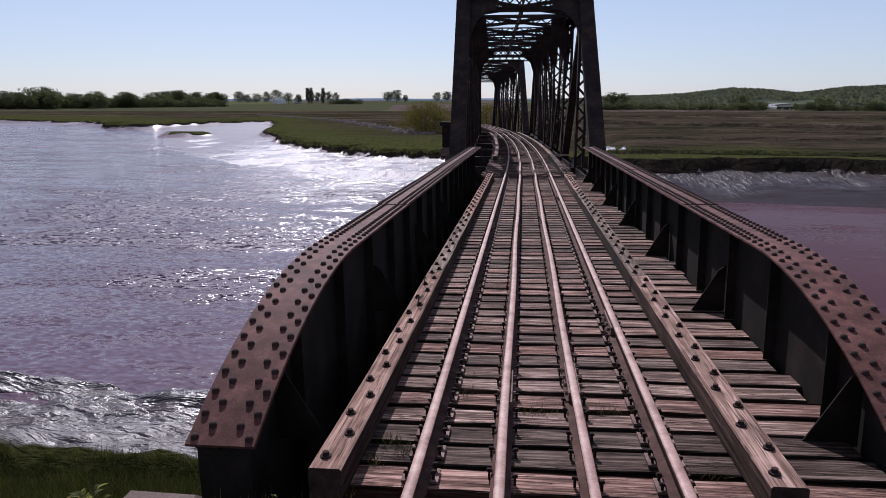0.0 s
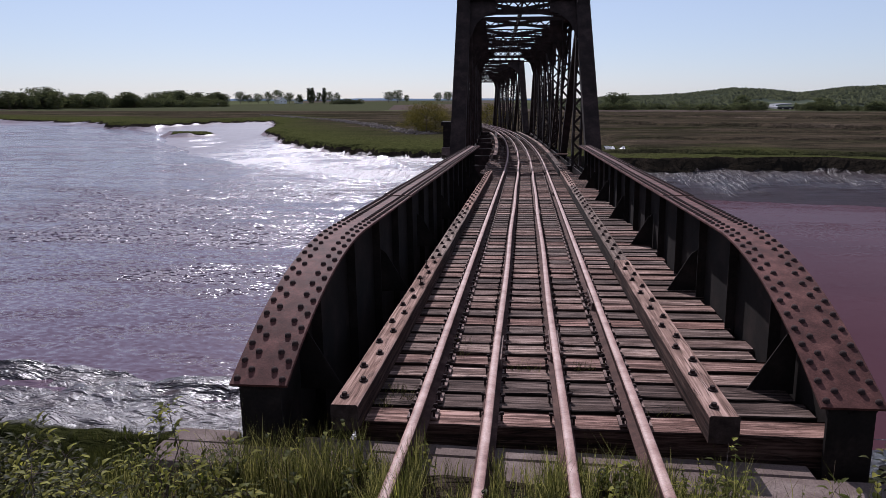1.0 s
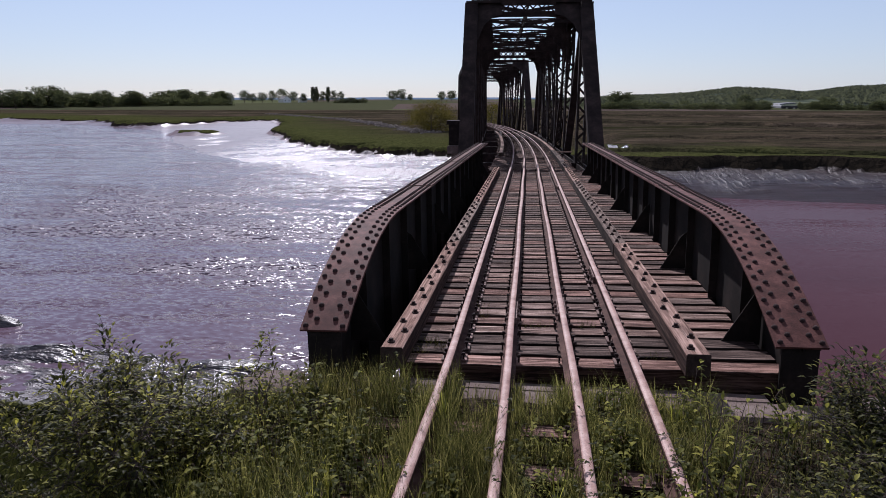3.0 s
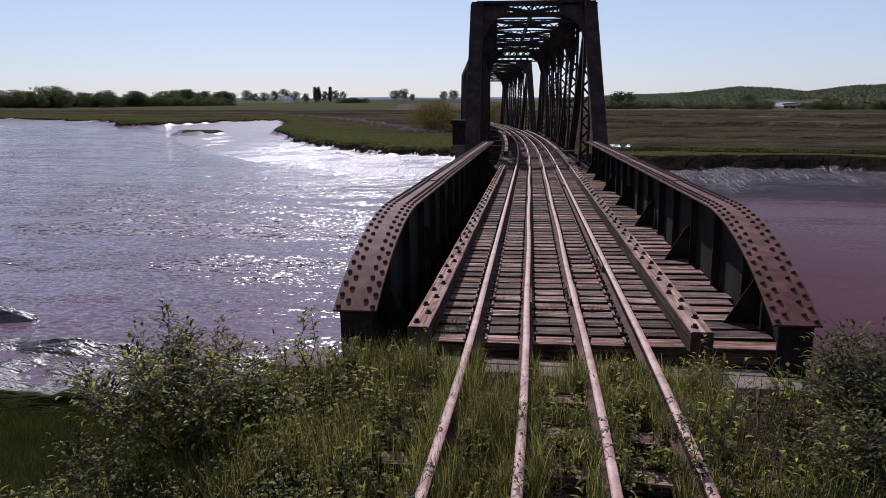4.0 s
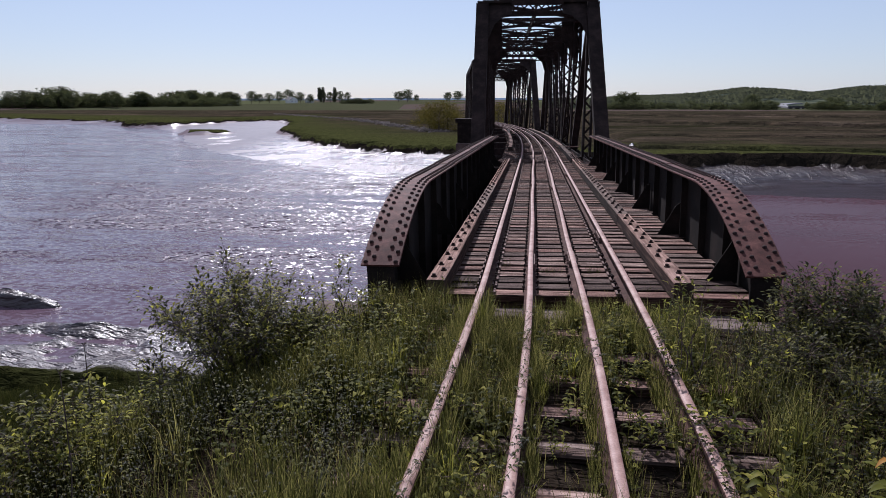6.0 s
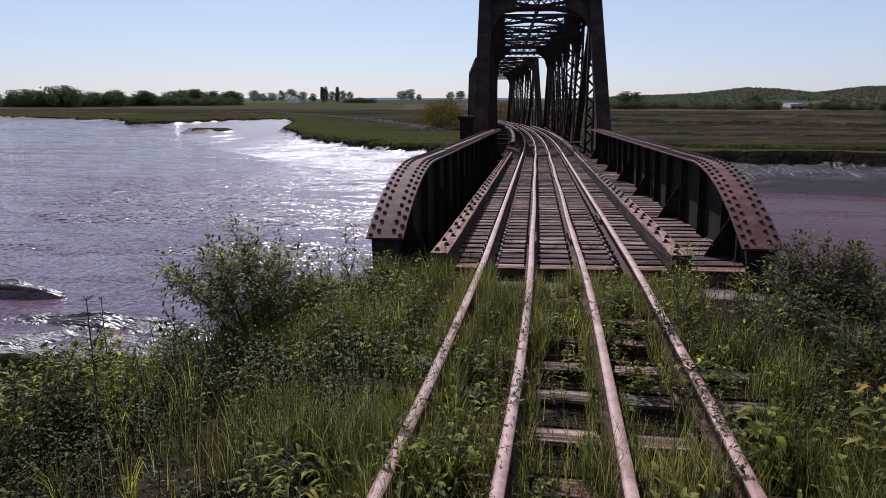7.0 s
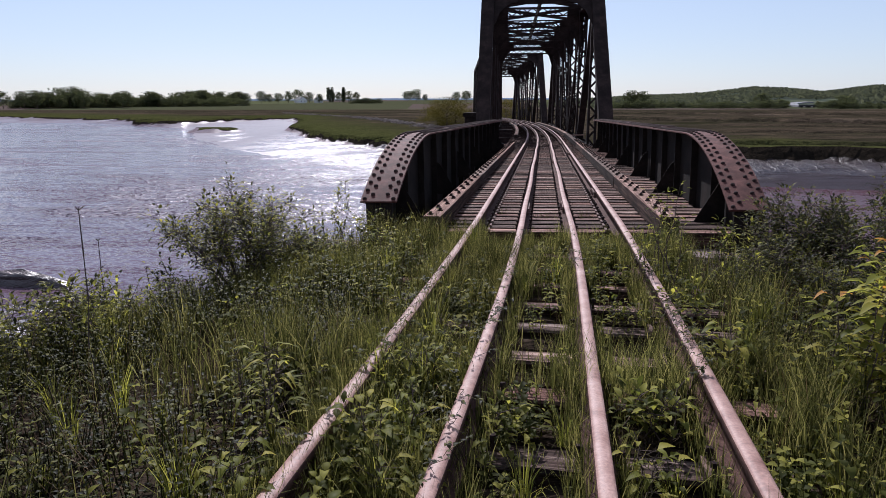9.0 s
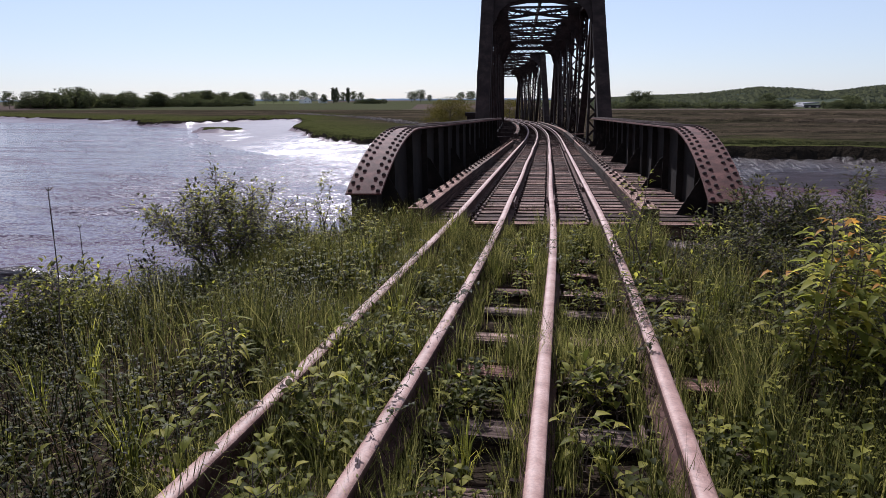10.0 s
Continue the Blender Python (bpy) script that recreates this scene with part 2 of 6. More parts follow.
    land = mixc(nt, land, soil, math_node(nt, "MULTIPLY", near, up))
    is_land = math_node(nt, "MINIMUM", math_node(nt, "MAXIMUM", math_node(nt, "MULTIPLY_ADD", inland, 2.0, 1.9), 0.0), 1.0)
    # shade under the marsh's broken edge, painted as a dark strip
    lip_shade = math_node(nt, "LESS_THAN", att.outputs["Fac"], math_node(nt, "MULTIPLY_ADD", math_node(nt, "GREATER_THAN", sep.outputs["X"], 4.0), 0.9, 0.45))
    land = mixc(nt, land, (0.016, 0.013, 0.01), math_node(nt, "MULTIPLY", lip_shade, math_node(nt, "GREATER_THAN", sep.outputs["Y"], 25.0)))
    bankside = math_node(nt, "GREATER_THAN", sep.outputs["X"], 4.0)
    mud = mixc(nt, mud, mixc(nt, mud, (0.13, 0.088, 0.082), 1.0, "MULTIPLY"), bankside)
    # mud on the near bank is darker
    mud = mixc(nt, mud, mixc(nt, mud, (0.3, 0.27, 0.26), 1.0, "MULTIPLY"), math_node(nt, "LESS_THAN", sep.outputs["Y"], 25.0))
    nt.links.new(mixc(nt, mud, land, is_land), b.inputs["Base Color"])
    wet = ramp_noise(nt, 0.25, [(0.4, (0.2, 0.2, 0.2)), (0.6, (0.42, 0.42, 0.42))], 6, 0.6, stretch(nt, pos, (0.5, 1.0, 1.0)))[0]
    ra = nt.nodes.new("ShaderNodeAttribute")
    ra.attribute_name = "rippled"
    slick = mixc(nt, (0.3, 0.3, 0.3), wet, math_node(nt, "MINIMUM", math_node(nt, "MULTIPLY", ra.outputs["Fac"], 2.5), 1.0))
    dry = math_node(nt, "MULTIPLY", math_node(nt, "GREATER_THAN", sep.outputs["X"], 2.0), math_node(nt, "COMPARE", sep.outputs["Y"], 47.0, 25.0))
    slick = math_node(nt, "ADD", slick, math_node(nt, "MULTIPLY", dry, 0.12))
    nt.links.new(math_node(nt, "MAXIMUM", is_land, slick), b.inputs["Roughness"])
    nt.links.new(math_node(nt, "MULTIPLY", math_node(nt, "MULTIPLY", math_node(nt, "SUBTRACT", 1.0, is_land), math_node(nt, "MULTIPLY_ADD", ra.outputs["Fac"], 0.55, 0.08)), math_node(nt, "MULTIPLY_ADD", dry, -0.7, 1.0)), b.inputs["Specular IOR Level"])
    rip = nt.nodes.new("ShaderNodeTexNoise")
    rip.inputs["Scale"].default_value, rip.inputs["Detail"].default_value = 1.0, 9
    nt.links.new(stretch(nt, pos, (0.5, 1.5, 1.0)), rip.inputs["Vector"])
    run = nt.nodes.new("ShaderNodeTexNoise")
    run.inputs["Scale"].default_value, run.inputs["Detail"].default_value, run.inputs["Distortion"].default_value = 1.0, 5, 0.8
    nt.links.new(stretch(nt, pos, (1.3, 0.3, 0.4)), run.inputs["Vector"])
    rmask = math_node(nt, "MAXIMUM", ra.outputs["Fac"], is_land)
    flow = nt.nodes.new("ShaderNodeTexNoise")
    flow.inputs["Scale"].default_value, flow.inputs["Detail"].default_value, flow.inputs["Distortion"].default_value = 1.0, 4, 1.5
    nt.links.new(stretch(nt, pos, (0.4, 1.5, 1.0)), flow.inputs["Vector"])
    close = math_node(nt, "LESS_THAN", sep.outputs["Y"], 25.0)
    run_h = math_node(nt, "ADD", math_node(nt, "MULTIPLY", run.outputs["Fac"], math_node(nt, "SUBTRACT", 1.0, close)), math_node(nt, "MULTIPLY", flow.outputs["Fac"], math_node(nt, "MULTIPLY", close, 1.3)))
    rn = bump(nt, b, math_node(nt, "MULTIPLY", run_h, rmask), 1.0, 0.5)
    rn = bump(nt, b, math_node(nt, "MULTIPLY", rip.outputs["Fac"], rmask), 1.0, 0.4, rn)
    rip2 = nt.nodes.new("ShaderNodeTexNoise")
    rip2.inputs["Scale"].default_value, rip2.inputs["Detail"].default_value, rip2.inputs["Distortion"].default_value = 4.5, 6, 1.2
    nt.links.new(stretch(nt, pos, (0.6, 1.5, 1.5)), rip2.inputs["Vector"])
    bump(nt, b, math_node(nt, "MULTIPLY", rip2.outputs["Fac"], rmask), 0.9, 0.09, rn)
    return m


M_GROUND = mat_ground()


def mat_water():
    m, nt, b, v = mat_base("tidal_water", 0.05, 0.0, 0.4)
    g = geo_pos(nt)
    pos = g.outputs["Position"]
    c, f = ramp_noise(nt, 0.05, [(0.35, (0.09, 0.056, 0.076)), (0.65, (0.12, 0.08, 0.103))], 5, 0.55, stretch(nt, pos, (0.5, 1.2, 1)))
    sep = nt.nodes.new("ShaderNodeSeparateXYZ")
    nt.links.new(pos, sep.inputs[0])
    lee = math_node(nt, "MINIMUM", math_node(nt, "MAXIMUM", math_node(nt, "MULTIPLY_ADD", sep.outputs["X"], 0.2, -0.5), 0.0), 1.0)
    silt, _f = ramp_noise(nt, 0.12, [(0.35, (0.055, 0.024, 0.03)), (0.65, (0.066, 0.029, 0.036))], 4, 0.5, stretch(nt, pos, (0.4, 1.2, 1)))
    nt.links.new(mixc(nt, c, silt, lee), b.inputs["Base Color"])
    b.inputs["IOR"].default_value = 1.33
    wind = math_node(nt, "MULTIPLY_ADD", lee, -0.93, 1.0)
    nt.links.new(math_node(nt, "MULTIPLY_ADD", lee, -0.39, 0.4), b.inputs["Specular IOR Level"])
    def waves(scale, sx, sy, detail, warp):
        n = nt.nodes.new("ShaderNodeTexNoise")
        n.inputs["Scale"].default_value, n.inputs["Detail"].default_value, n.inputs["Distortion"].default_value = scale, detail, warp
        nt.links.new(stretch(nt, pos, (sx, sy, 1)), n.inputs["Vector"])
        return n.outputs["Fac"]

    # wind-roughened patches between smooth slicks
    st = waves(0.11, 0.45, 1.5, 4, 0.4)
    st = math_node(nt, "MINIMUM", math_node(nt, "MAXIMUM", math_node(nt, "MULTIPLY_ADD", st, 6.0, -3.0), 0.15), 1.0)
    # short chop over the shoal that fronts the far flats
    shoal = math_node(nt, "MULTIPLY", math_node(nt, "COMPARE", sep.outputs["Y"], 52.0, 22.0), math_node(nt, "COMPARE", sep.outputs["X"], -14.0, 16.0))
    chop = math_node(nt, "MULTIPLY", shoal, math_node(nt, "MINIMUM", math_node(nt, "MAXIMUM", math_node(nt, "MULTIPLY_ADD", waves(0.09, 0.3, 1.4, 4, 0.5), 5.0, -1.7), 0.0), 1.0))
    st = math_node(nt, "MULTIPLY", math_node(nt, "MAXIMUM", st, chop), wind)
    st2 = math_node(nt, "MINIMUM", math_node(nt, "MAXIMUM", math_node(nt, "MULTIPLY_ADD", waves(0.55, 0.5, 1.6, 3, 0.3), 5.0, -2.0), 0.3), 1.0)
    nt.links.new(math_node(nt, "MULTIPLY_ADD", math_node(nt, "MULTIPLY", st, st2), 0.22, 0.13), b.inputs["Roughness"])
    # the slopes of the ripples, at two sizes
    def slopes(scale, sx, sy, detail, amount):
        n = nt.nodes.new("ShaderNodeTexNoise")
        n.inputs["Scale"].default_value, n.inputs["Detail"].default_value, n.inputs["Distortion"].default_value = scale, detail, 0.4
        nt.links.new(stretch(nt, pos, (sx, sy, 1)), n.inputs["Vector"])
        sub = nt.nodes.new("ShaderNodeVectorMath")
        sub.operation = "SUBTRACT"
        nt.links.new(n.outputs["Color"], sub.inputs[0])
        sub.inputs[1].default_value = (0.5, 0.5, 0.5)
        sc = nt.nodes.new("ShaderNodeVectorMath")
        sc.operation = "SCALE"
        nt.links.new(sub.outputs[0], sc.inputs[0])
        nt.links.new(amount, sc.inputs["Scale"])
        return sc.outputs[0]

    big = slopes(0.8, 0.7, 1.6, 3, math_node(nt, "MULTIPLY", st, 0.75))
    small = slopes(4.5, 0.8, 1.3, 1, math_node(nt, "MULTIPLY", math_node(nt, "MULTIPLY", st, st2), 6.0))
    tot = nt.nodes.new("ShaderNodeVectorMath")
    tot.operation = "ADD"
    nt.links.new(big, tot.inputs[0])
    nt.links.new(small, tot.inputs[1])
    flat = nt.nodes.new("ShaderNodeVectorMath")
    flat.operation = "MULTIPLY_ADD"
    nt.links.new(tot.outputs[0], flat.inputs[0])
    flat.inputs[1].default_value = (0.7, 2.0, 0)
    flat.inputs[2].default_value = (0, 0, 1)
    nrm = nt.nodes.new("ShaderNodeVectorMath")
    nrm.operation = "NORMALIZE"
    nt.links.new(flat.outputs[0], nrm.inputs[0])
    nt.links.new(nrm.outputs[0], b.inputs["Normal"])
    return m


M_WATER = mat_water()


# ---------- building helpers ----------
class Mesh:
    """Collects vertices and faces for one mesh."""

    def __init__(self):
        self.v, self.f = [], []

    def add(self, verts, faces, m=None):
        n = len(self.v)
        self.v += [tuple(m @ Vector(p)) for p in verts] if m is not None else [tuple(p) for p in verts]
        self.f += [tuple(i + n for i in q) for q in faces]

    def box(self, x0, x1, y0, y1, z0, z1, m=None):
        vs = [(x, y, z) for z in (z0, z1) for y in (y0, y1) for x in (x0, x1)]
        self.add(vs, [(0, 2, 3, 1), (4, 5, 7, 6), (0, 1, 5, 4), (2, 6, 7, 3), (0, 4, 6, 2), (1, 3, 7, 5)], m)

    def bar(self, p, q, w, h, up=(0, 0, 1)):
        """A rectangular bar from p to q, w across and h along up."""
        p, q = Vector(p), Vector(q)
        d = (q - p).normalized()
        s = d.cross(Vector(up))
        if s.length < 1e-4:
            s = d.cross(Vector((0, 1, 0)))
        s.normalize()
        u = s.cross(d)
        vs = [c + s * (a * w / 2) + u * (b * h / 2) for c in (p, q) for a, b in ((-1, -1), (1, -1), (1, 1), (-1, 1))]
        self.add(vs, [(3, 2, 1, 0), (4, 5, 6, 7), (0, 1, 5, 4), (1, 2, 6, 5), (2, 3, 7, 6), (3, 0, 4, 7)])

    def tube(self, p, q, r0, r1, n=6):
        p, q = Vector(p), Vector(q)
        d = (q - p).normalized()
        s = d.cross(Vector((0.3, 0.2, 1))).normalized()
        u = s.cross(d)
        vs = [c + (s * math.cos(k * math.tau / n) + u * math.sin(k * math.tau / n)) * r for c, r in ((p, r0), (q, r1)) for k in range(n)]
        fs = [(k, (k + 1) % n, n + (k + 1) % n, n + k) for k in range(n)]
        self.add(vs, fs + [tuple(range(n))[::-1], tuple(range(n, 2 * n))])

    def sweep(self, profile, mats, closed=True):
        """A profile of (x, z) pairs carried along poses."""
        n = len(self.v)
        k = len(profile)
        for m in mats:
            self.v += [tuple(m @ Vector((x, 0, z))) for x, z in profile]
        for i in range(len(mats) - 1):
            for j in range(k if closed else k - 1):
                a, b = n + i * k + j, n + i * k + (j + 1) % k
                self.f.append((a, b, b + k, a + k))
        if closed:
            self.f.append(tuple(range(n, n + k))[::-1])
            e = n + (len(mats) - 1) * k
            self.f.append(tuple(range(e, e + k)))

    def data(self, name, material, smooth=False):
        me = bpy.data.meshes.new(name)
        me.from_pydata(self.v, [], self.f)
        me.materials.append(material)
        if smooth:
            me.polygons.foreach_set("use_smooth", [True] * len(me.polygons))
        me.update()
        return me


def part(name, mesh, material, parent=None, label="", smooth=False, m=None):
    """Links a Mesh (or mesh data) as one object under a thing or a part."""
    data = mesh if isinstance(mesh, bpy.types.Mesh) else mesh.data(name, material, smooth)
    ob = new(name, data)
    if parent is not None:
        ob.parent = parent
    if m is not None:
        ob.matrix_basis = m
    if label:
        ob["label"] = label
    return ob


def thing(name, label, category, m=None, group="", kind=""):
    ob = new(name)
    ob.empty_display_size = 0.2
    if m is not None:
        ob.matrix_basis = m
    return tagged(ob, label, category, group, kind)


def timber_data(name, sx, sy, sz, c, material, rng, wob=0.006):
    """A weathered sawn timber with chamfered, uneven edges; its top lies at z = 0."""
    md = Mesh()
    n = 14
    prof = [(-1, -1), (1, -1), (1, 1), (-1, 1)]
    ring = []
    long_x = sx > sy
    L, W = (sx, sy) if long_x else (sy, sx)
    for i in range(n + 1):
        t = -L / 2 + L * i / n
        wx, wz = rng.uniform(-wob, wob) * 0.5, rng.uniform(-wob, 0) * 0.2
        worn = 0.012 * rng.random() ** 3
        for a, b in prof:
            for k in ((0, 1) if (a * b > 0) else (1, 0)):
                p = (a * (W / 2 - worn - (c if k == 0 else 0)) + wx, (0 if b > 0 else -sz) - b * (c if k == 1 else 0) + wz + rng.uniform(-wob, wob) * 0.2)
                ring.append((t, *p) if long_x else (p[0], t, p[1]))
    fs = []
    for i in range(n):
        for j in range(8):
            a, b = i * 8 + j, i * 8 + (j + 1) % 8
            fs.append((a, b, b + 8, a + 8) if long_x else (b, a, a + 8, b + 8))
    fs.append(tuple(range(8))[::-1] if long_x else tuple(range(8)))
    fs.append(tuple(range(n * 8, n * 8 + 8)) if long_x else tuple(range(n * 8, n * 8 + 8))[::-1])
    md.add(ring, fs)
    return md.data(name, material)


# ---------- the line of the track ----------
GRADE, CANT = 0.0175, 1.0
BRIDGE = Matrix.Rotation(-math.atan(GRADE), 4, "X") @ Matrix.Rotation(radians(-CANT), 4, "Y")


def track_x(s):
    return -0.00106 * (s - 20) ** 2 if s > 20 else (-0.0028 * s * s if s < 0 else 0.0)


def track_z(s):
    if s < 0:
        return -0.006 * s
    return -GRADE * s if s < 22 else -GRADE * 22 - 0.012 * (s - 22)


def track(s, u=0.0, h=0.0):
    """The pose at s metres along the track, u to the right and h above the tops of the ties."""
    yaw = math.atan(0.00212 * max(0.0, s - 20) + 0.0056 * min(0.0, s))
    cant = radians(-CANT) * min(1.0, max(0.0, 1 + s / 2))
    slope = -0.006 if s < 0 else (-GRADE if s < 22 else -0.012)
    r = Matrix.Rotation(yaw, 4, "Z") @ Matrix.Rotation(math.atan(slope), 4, "X") @ Matrix.Rotation(cant, 4, "Y")
    return Matrix.Translation((track_x(s), s, track_z(s))) @ r @ Matrix.Translation((u, 0, h))


# ---------- ground ----------
SHORE = [(-900, 500), (-400, 330), (-202, 215), (-156, 207), (-122, 187), (-110, 176), (-82, 134.5), (-67, 111.5), (-50, 91), (-34, 74), (-22, 64.5), (-12, 58), (0, 53), (13, 50.5), (20, 48.8), (30, 47), (80, 42), (400, 20), (900, -20)]
EDGE = [(-900, 545), (-400, 372), (-192, 229), (-165, 221), (-140, 206), (-120, 187), (-106, 182), (-99, 212), (-86, 222), (-72, 190), (-60, 152), (-55, 134), (-42, 111), (-31, 94), (-25, 88), (-16.5, 82.5), (-10, 79), (-4, 73), (3, 64), (12, 61.5), (20, 64.5), (28, 65.5), (34, 60), (80, 54), (400, 32), (900, -8)]
EX = np.array([p[0] for p in EDGE], float)
EY = np.array([p[1] for p in EDGE], float)
SX = np.array([p[0] for p in SHORE], float)
SY = np.array([p[1] for p in SHORE], float)


def fbm(x, y, s, o=4):
    return noise.fractal(Vector((x * s, y * s, 3.7)), 1.0, 2.0, o)


INLAND, RIPPLED = [0.0], [0.0]
# wet rippled patches on the smooth flats, where standing water glints
POOLS = ((-151, 214, 8, 4), (-66, 128, 3.0, 6), (-59, 117, 2.5, 4), (-57, 108, 2.5, 1.5))


def ground_z(x, y):
    INLAND[0] = 8.0 - y + 0.9 * fbm(x, y, 0.5, 4) if y < 25 else -5.0
    RIPPLED[0] = 1.0
    # near bank and embankment
    bank = -2.2 - 0.32 * max(0.0, y + 1.0) if y < 7.5 else -4.92 - 0.16 * (y - 7.5)
    bank = max(bank - 0.05 * max(0.0, abs(x) - 6), -5.4) if y < 8 else bank
    if y > 8:
        # mud lobes that stand out of the water
        for mx, my, rx, ry, hh in ((-20.0, 15.2, 3.4, 0.6, 2.75), (-14.7, 12.75, 4.3, 0.5, 0.85), (-8.6, 12.1, 1.7, 0.35, 0.5)):
            bank += hh * math.exp(-((x - mx) / rx) ** 4 - ((y - my) / ry) ** 2)
        lob = fbm(x, y, 0.35)
        bank += 0.22 * lob + 0.13 * fbm(x * 0.6, y * 1.6, 1.5) - 0.16 * abs(fbm(x * 0.45, y * 1.3, 2.6, 3)) + 0.08
        bank = max(bank, -9.0)
        if y > 12.0:
            bank -= 0.5 * (y - 12.0)
    crest = -0.075 - 0.006 * min(0.0, y)
    side = abs(x) - (2.7 + 0.65 * min(1.0, max(0.0, (-2.4 - y) / 1.2)) if x < 0 else 3.0)
    emb = crest - 0.8 * max(0.0, side) - 0.12 * max(0.0, abs(x) - 1.3) - 0.75 * max(0.0, y - 0.15)
    if y > -0.38:
        emb -= min(0.45, (y + 0.38) * 3.0)
    if y < 6:
        emb += 0.1 * fbm(x, y, 0.8) * min(1.0, max(0.0, abs(x) - 0.9)) + (0.045 * fbm(x, y, 1.7) if y < -0.4 else -0.03)
    z = max(bank, emb, -9.0)
    if y < 25:
        return z
    # far bank
    edge = float(np.interp(x, SX, SY))
    slope = 0.75 if -160 < x < -25 else (0.9 if x > 5 else 0.85)
    d = (y - edge) * slope
    width = (float(np.interp(x, EX, EY)) - edge) * slope
    width += (3.2 * fbm(x, y + 40, 0.1, 4) + 2.4 * fbm(x, y, 0.32, 4) + 1.0 * fbm(x, y, 0.8, 3)) * (1.0 if x < 0 else 0.35)
    d += fbm(x, y, 0.08, 3) * (2.5 if x < 0 else 0.8) + fbm(x + 9, y, 0.5, 3) * 0.5
    INLAND[0] = d - width
    if x < 0:
        RIPPLED[0] = min(1.0, max(0.04, (x + 54) / 30))
        for px_, py_, rx, ry in POOLS:
            RIPPLED[0] = max(RIPPLED[0], min(1.0, 2.0 - 2.0 * math.hypot((x - px_) / rx, (y - py_) / ry) + 0.4 * fbm(x, y, 0.3, 3)))
    else:
        RIPPLED[0] = min(0.9, max(0.12, (d / max(width, 0.1) - 0.3 + 0.25 * fbm(x, y, 0.2, 3)) * 2.5))
    # a low grassy islet on the flats
    isle = 1.0 - math.hypot((x + 76) / 6, (y - 143) / 2.8) + 0.3 * fbm(x, y, 0.2, 3)
    if isle > 0:
        INLAND[0] = isle * 5
        return -5.1 + min(1.0, isle * 4) * 0.8
    if d < -6:
        return -9.0
    if d < 0:
        return -5.6 + 0.55 * d
    if d < width:
        t = d / width
        rise = 1.0 if x < 0 else 1.25
        runnel = (0.45 * t * (0.4 - abs(fbm(x * 2.2 + 0.8 * y, y * 0.4, 0.5))) if x > 3 else 0.1 * fbm(x, y * 1.5, 0.6)) * RIPPLED[0]
        return -5.6 + rise * t + runnel * min(1, 4 * t)
    lip = min(1.0, (d - width) / 0.5)
    top = -3.2 - (0.55 * math.exp(-(d - width) / 5.0) if x < 2 else 0.0) + 0.12 * fbm(x, y, 0.12) + 0.05 * fbm(x, y, 0.5)
    base = -5.6 + (1.0 if x < 0 else 1.25)
    z = base + (top - base) * lip ** 0.7
    # a wet hollow of mud, and a tidal creek beside the far truss
    hollow = 1.0 - math.hypot((x - 10.6) / 2.0, (y - 78) / 4.5) + 0.25 * fbm(x, y, 0.5, 3)
    if hollow > 0:
        INLAND[0], RIPPLED[0] = -3.0, 1.0
        z -= min(1.0, hollow * 3) * 0.7
    ck = abs((x - 6) - 0.12 * (y - 95) - 2.5 * math.sin(y * 0.08))
    if y > 80 and y < 125:
        z -= 1.9 * math.exp(-(ck / 3.2) ** 2) * min(1, (y - 80) / 10) * min(1, (125 - y) / 10)
    if 50 < y < 260 and x > -5:
        # drainage ditches; the ground beyond each stands a little higher
        for x0, y0, x1, y1, wd, dp, up in ((12, 174, 100, 112, 3.0, 1.2, 0.75), (5, 69.5, 140, 74, 1.5, 0.9, 0.3), (20, 250, 220, 175, 4.0, 1.4, 0.9), (14, 97, 60, 101, 1.5, 0.7, 0.2), (30, 128, 120, 96, 1.5, 0.5, 0.2)):
            dd = ((x - x0) * (y1 - y0) - (y - y0) * (x1 - x0)) / math.hypot(x1 - x0, y1 - y0) + 1.4 * math.sin(x * 0.11) + 0.8 * fbm(x, y, 0.1, 2)
            ends = min(1.0, max(0.0, (x - x0) / 8)) * (min(1.0, max(0.0, (x1 + 30 - x) / 30)))
            if abs(dd) < wd:
                z -= dp * min(1.0, (wd - abs(dd)) / 0.9) * ends
            if dd < -wd + 0.6:
                z += up * ends * math.exp((dd + wd - 0.6) / 28)
    if y > 350:
        z += 0.012 * (min(y, 1200) - 350) * (0.75 if x < 20 else 0.0)
    return z


def spaced(a0, a1, fine, mid0, mid1, mid, far, grow=1.13):
    out = list(np.arange(a0, a1, fine))
    x = a1
    while x < mid1:
        out.append(x)
        x += mid
    step = mid
    while x < far:
        out.append(x)
        step *= grow
        x += step
    lo = []
    x = a0 - mid
    while x > mid0:
        lo.append(x)
        x -= mid
    step = mid
    end = far if mid0 < -55 else 70
    while x > -end:
        lo.append(x)
        step *= grow
        x -= step
    return lo[::-1] + out


gx = spaced(-17, 8, 0.22, -115, 90, 1.0, 3500, 1.11)
gy = spaced(-9, 17, 0.22, -14, 95, 0.6, 4200, 1.02)
gy = [y for k, y in enumerate(gy) if y < 270 or k % 5 == 0]
gv, cover, rippled = [], [], []
for y in gy:
    for x in gx:
        gv.append((x, y, ground_z(x, y)))
        cover.append(INLAND[0])
        rippled.append(RIPPLED[0])
nx = len(gx)
gf = [(j * nx + i, j * nx + i + 1, (j + 1) * nx + i + 1, (j + 1) * nx + i) for j in range(len(gy) - 1) for i in range(nx - 1)]
gme = bpy.data.meshes.new("ground")
gme.from_pydata(gv, [], gf)
gme.materials.append(M_GROUND)
gme.polygons.foreach_set("use_smooth", [True] * len(gf))
gme.attributes.new("inland", "FLOAT", "POINT").data.foreach_set("value", cover)
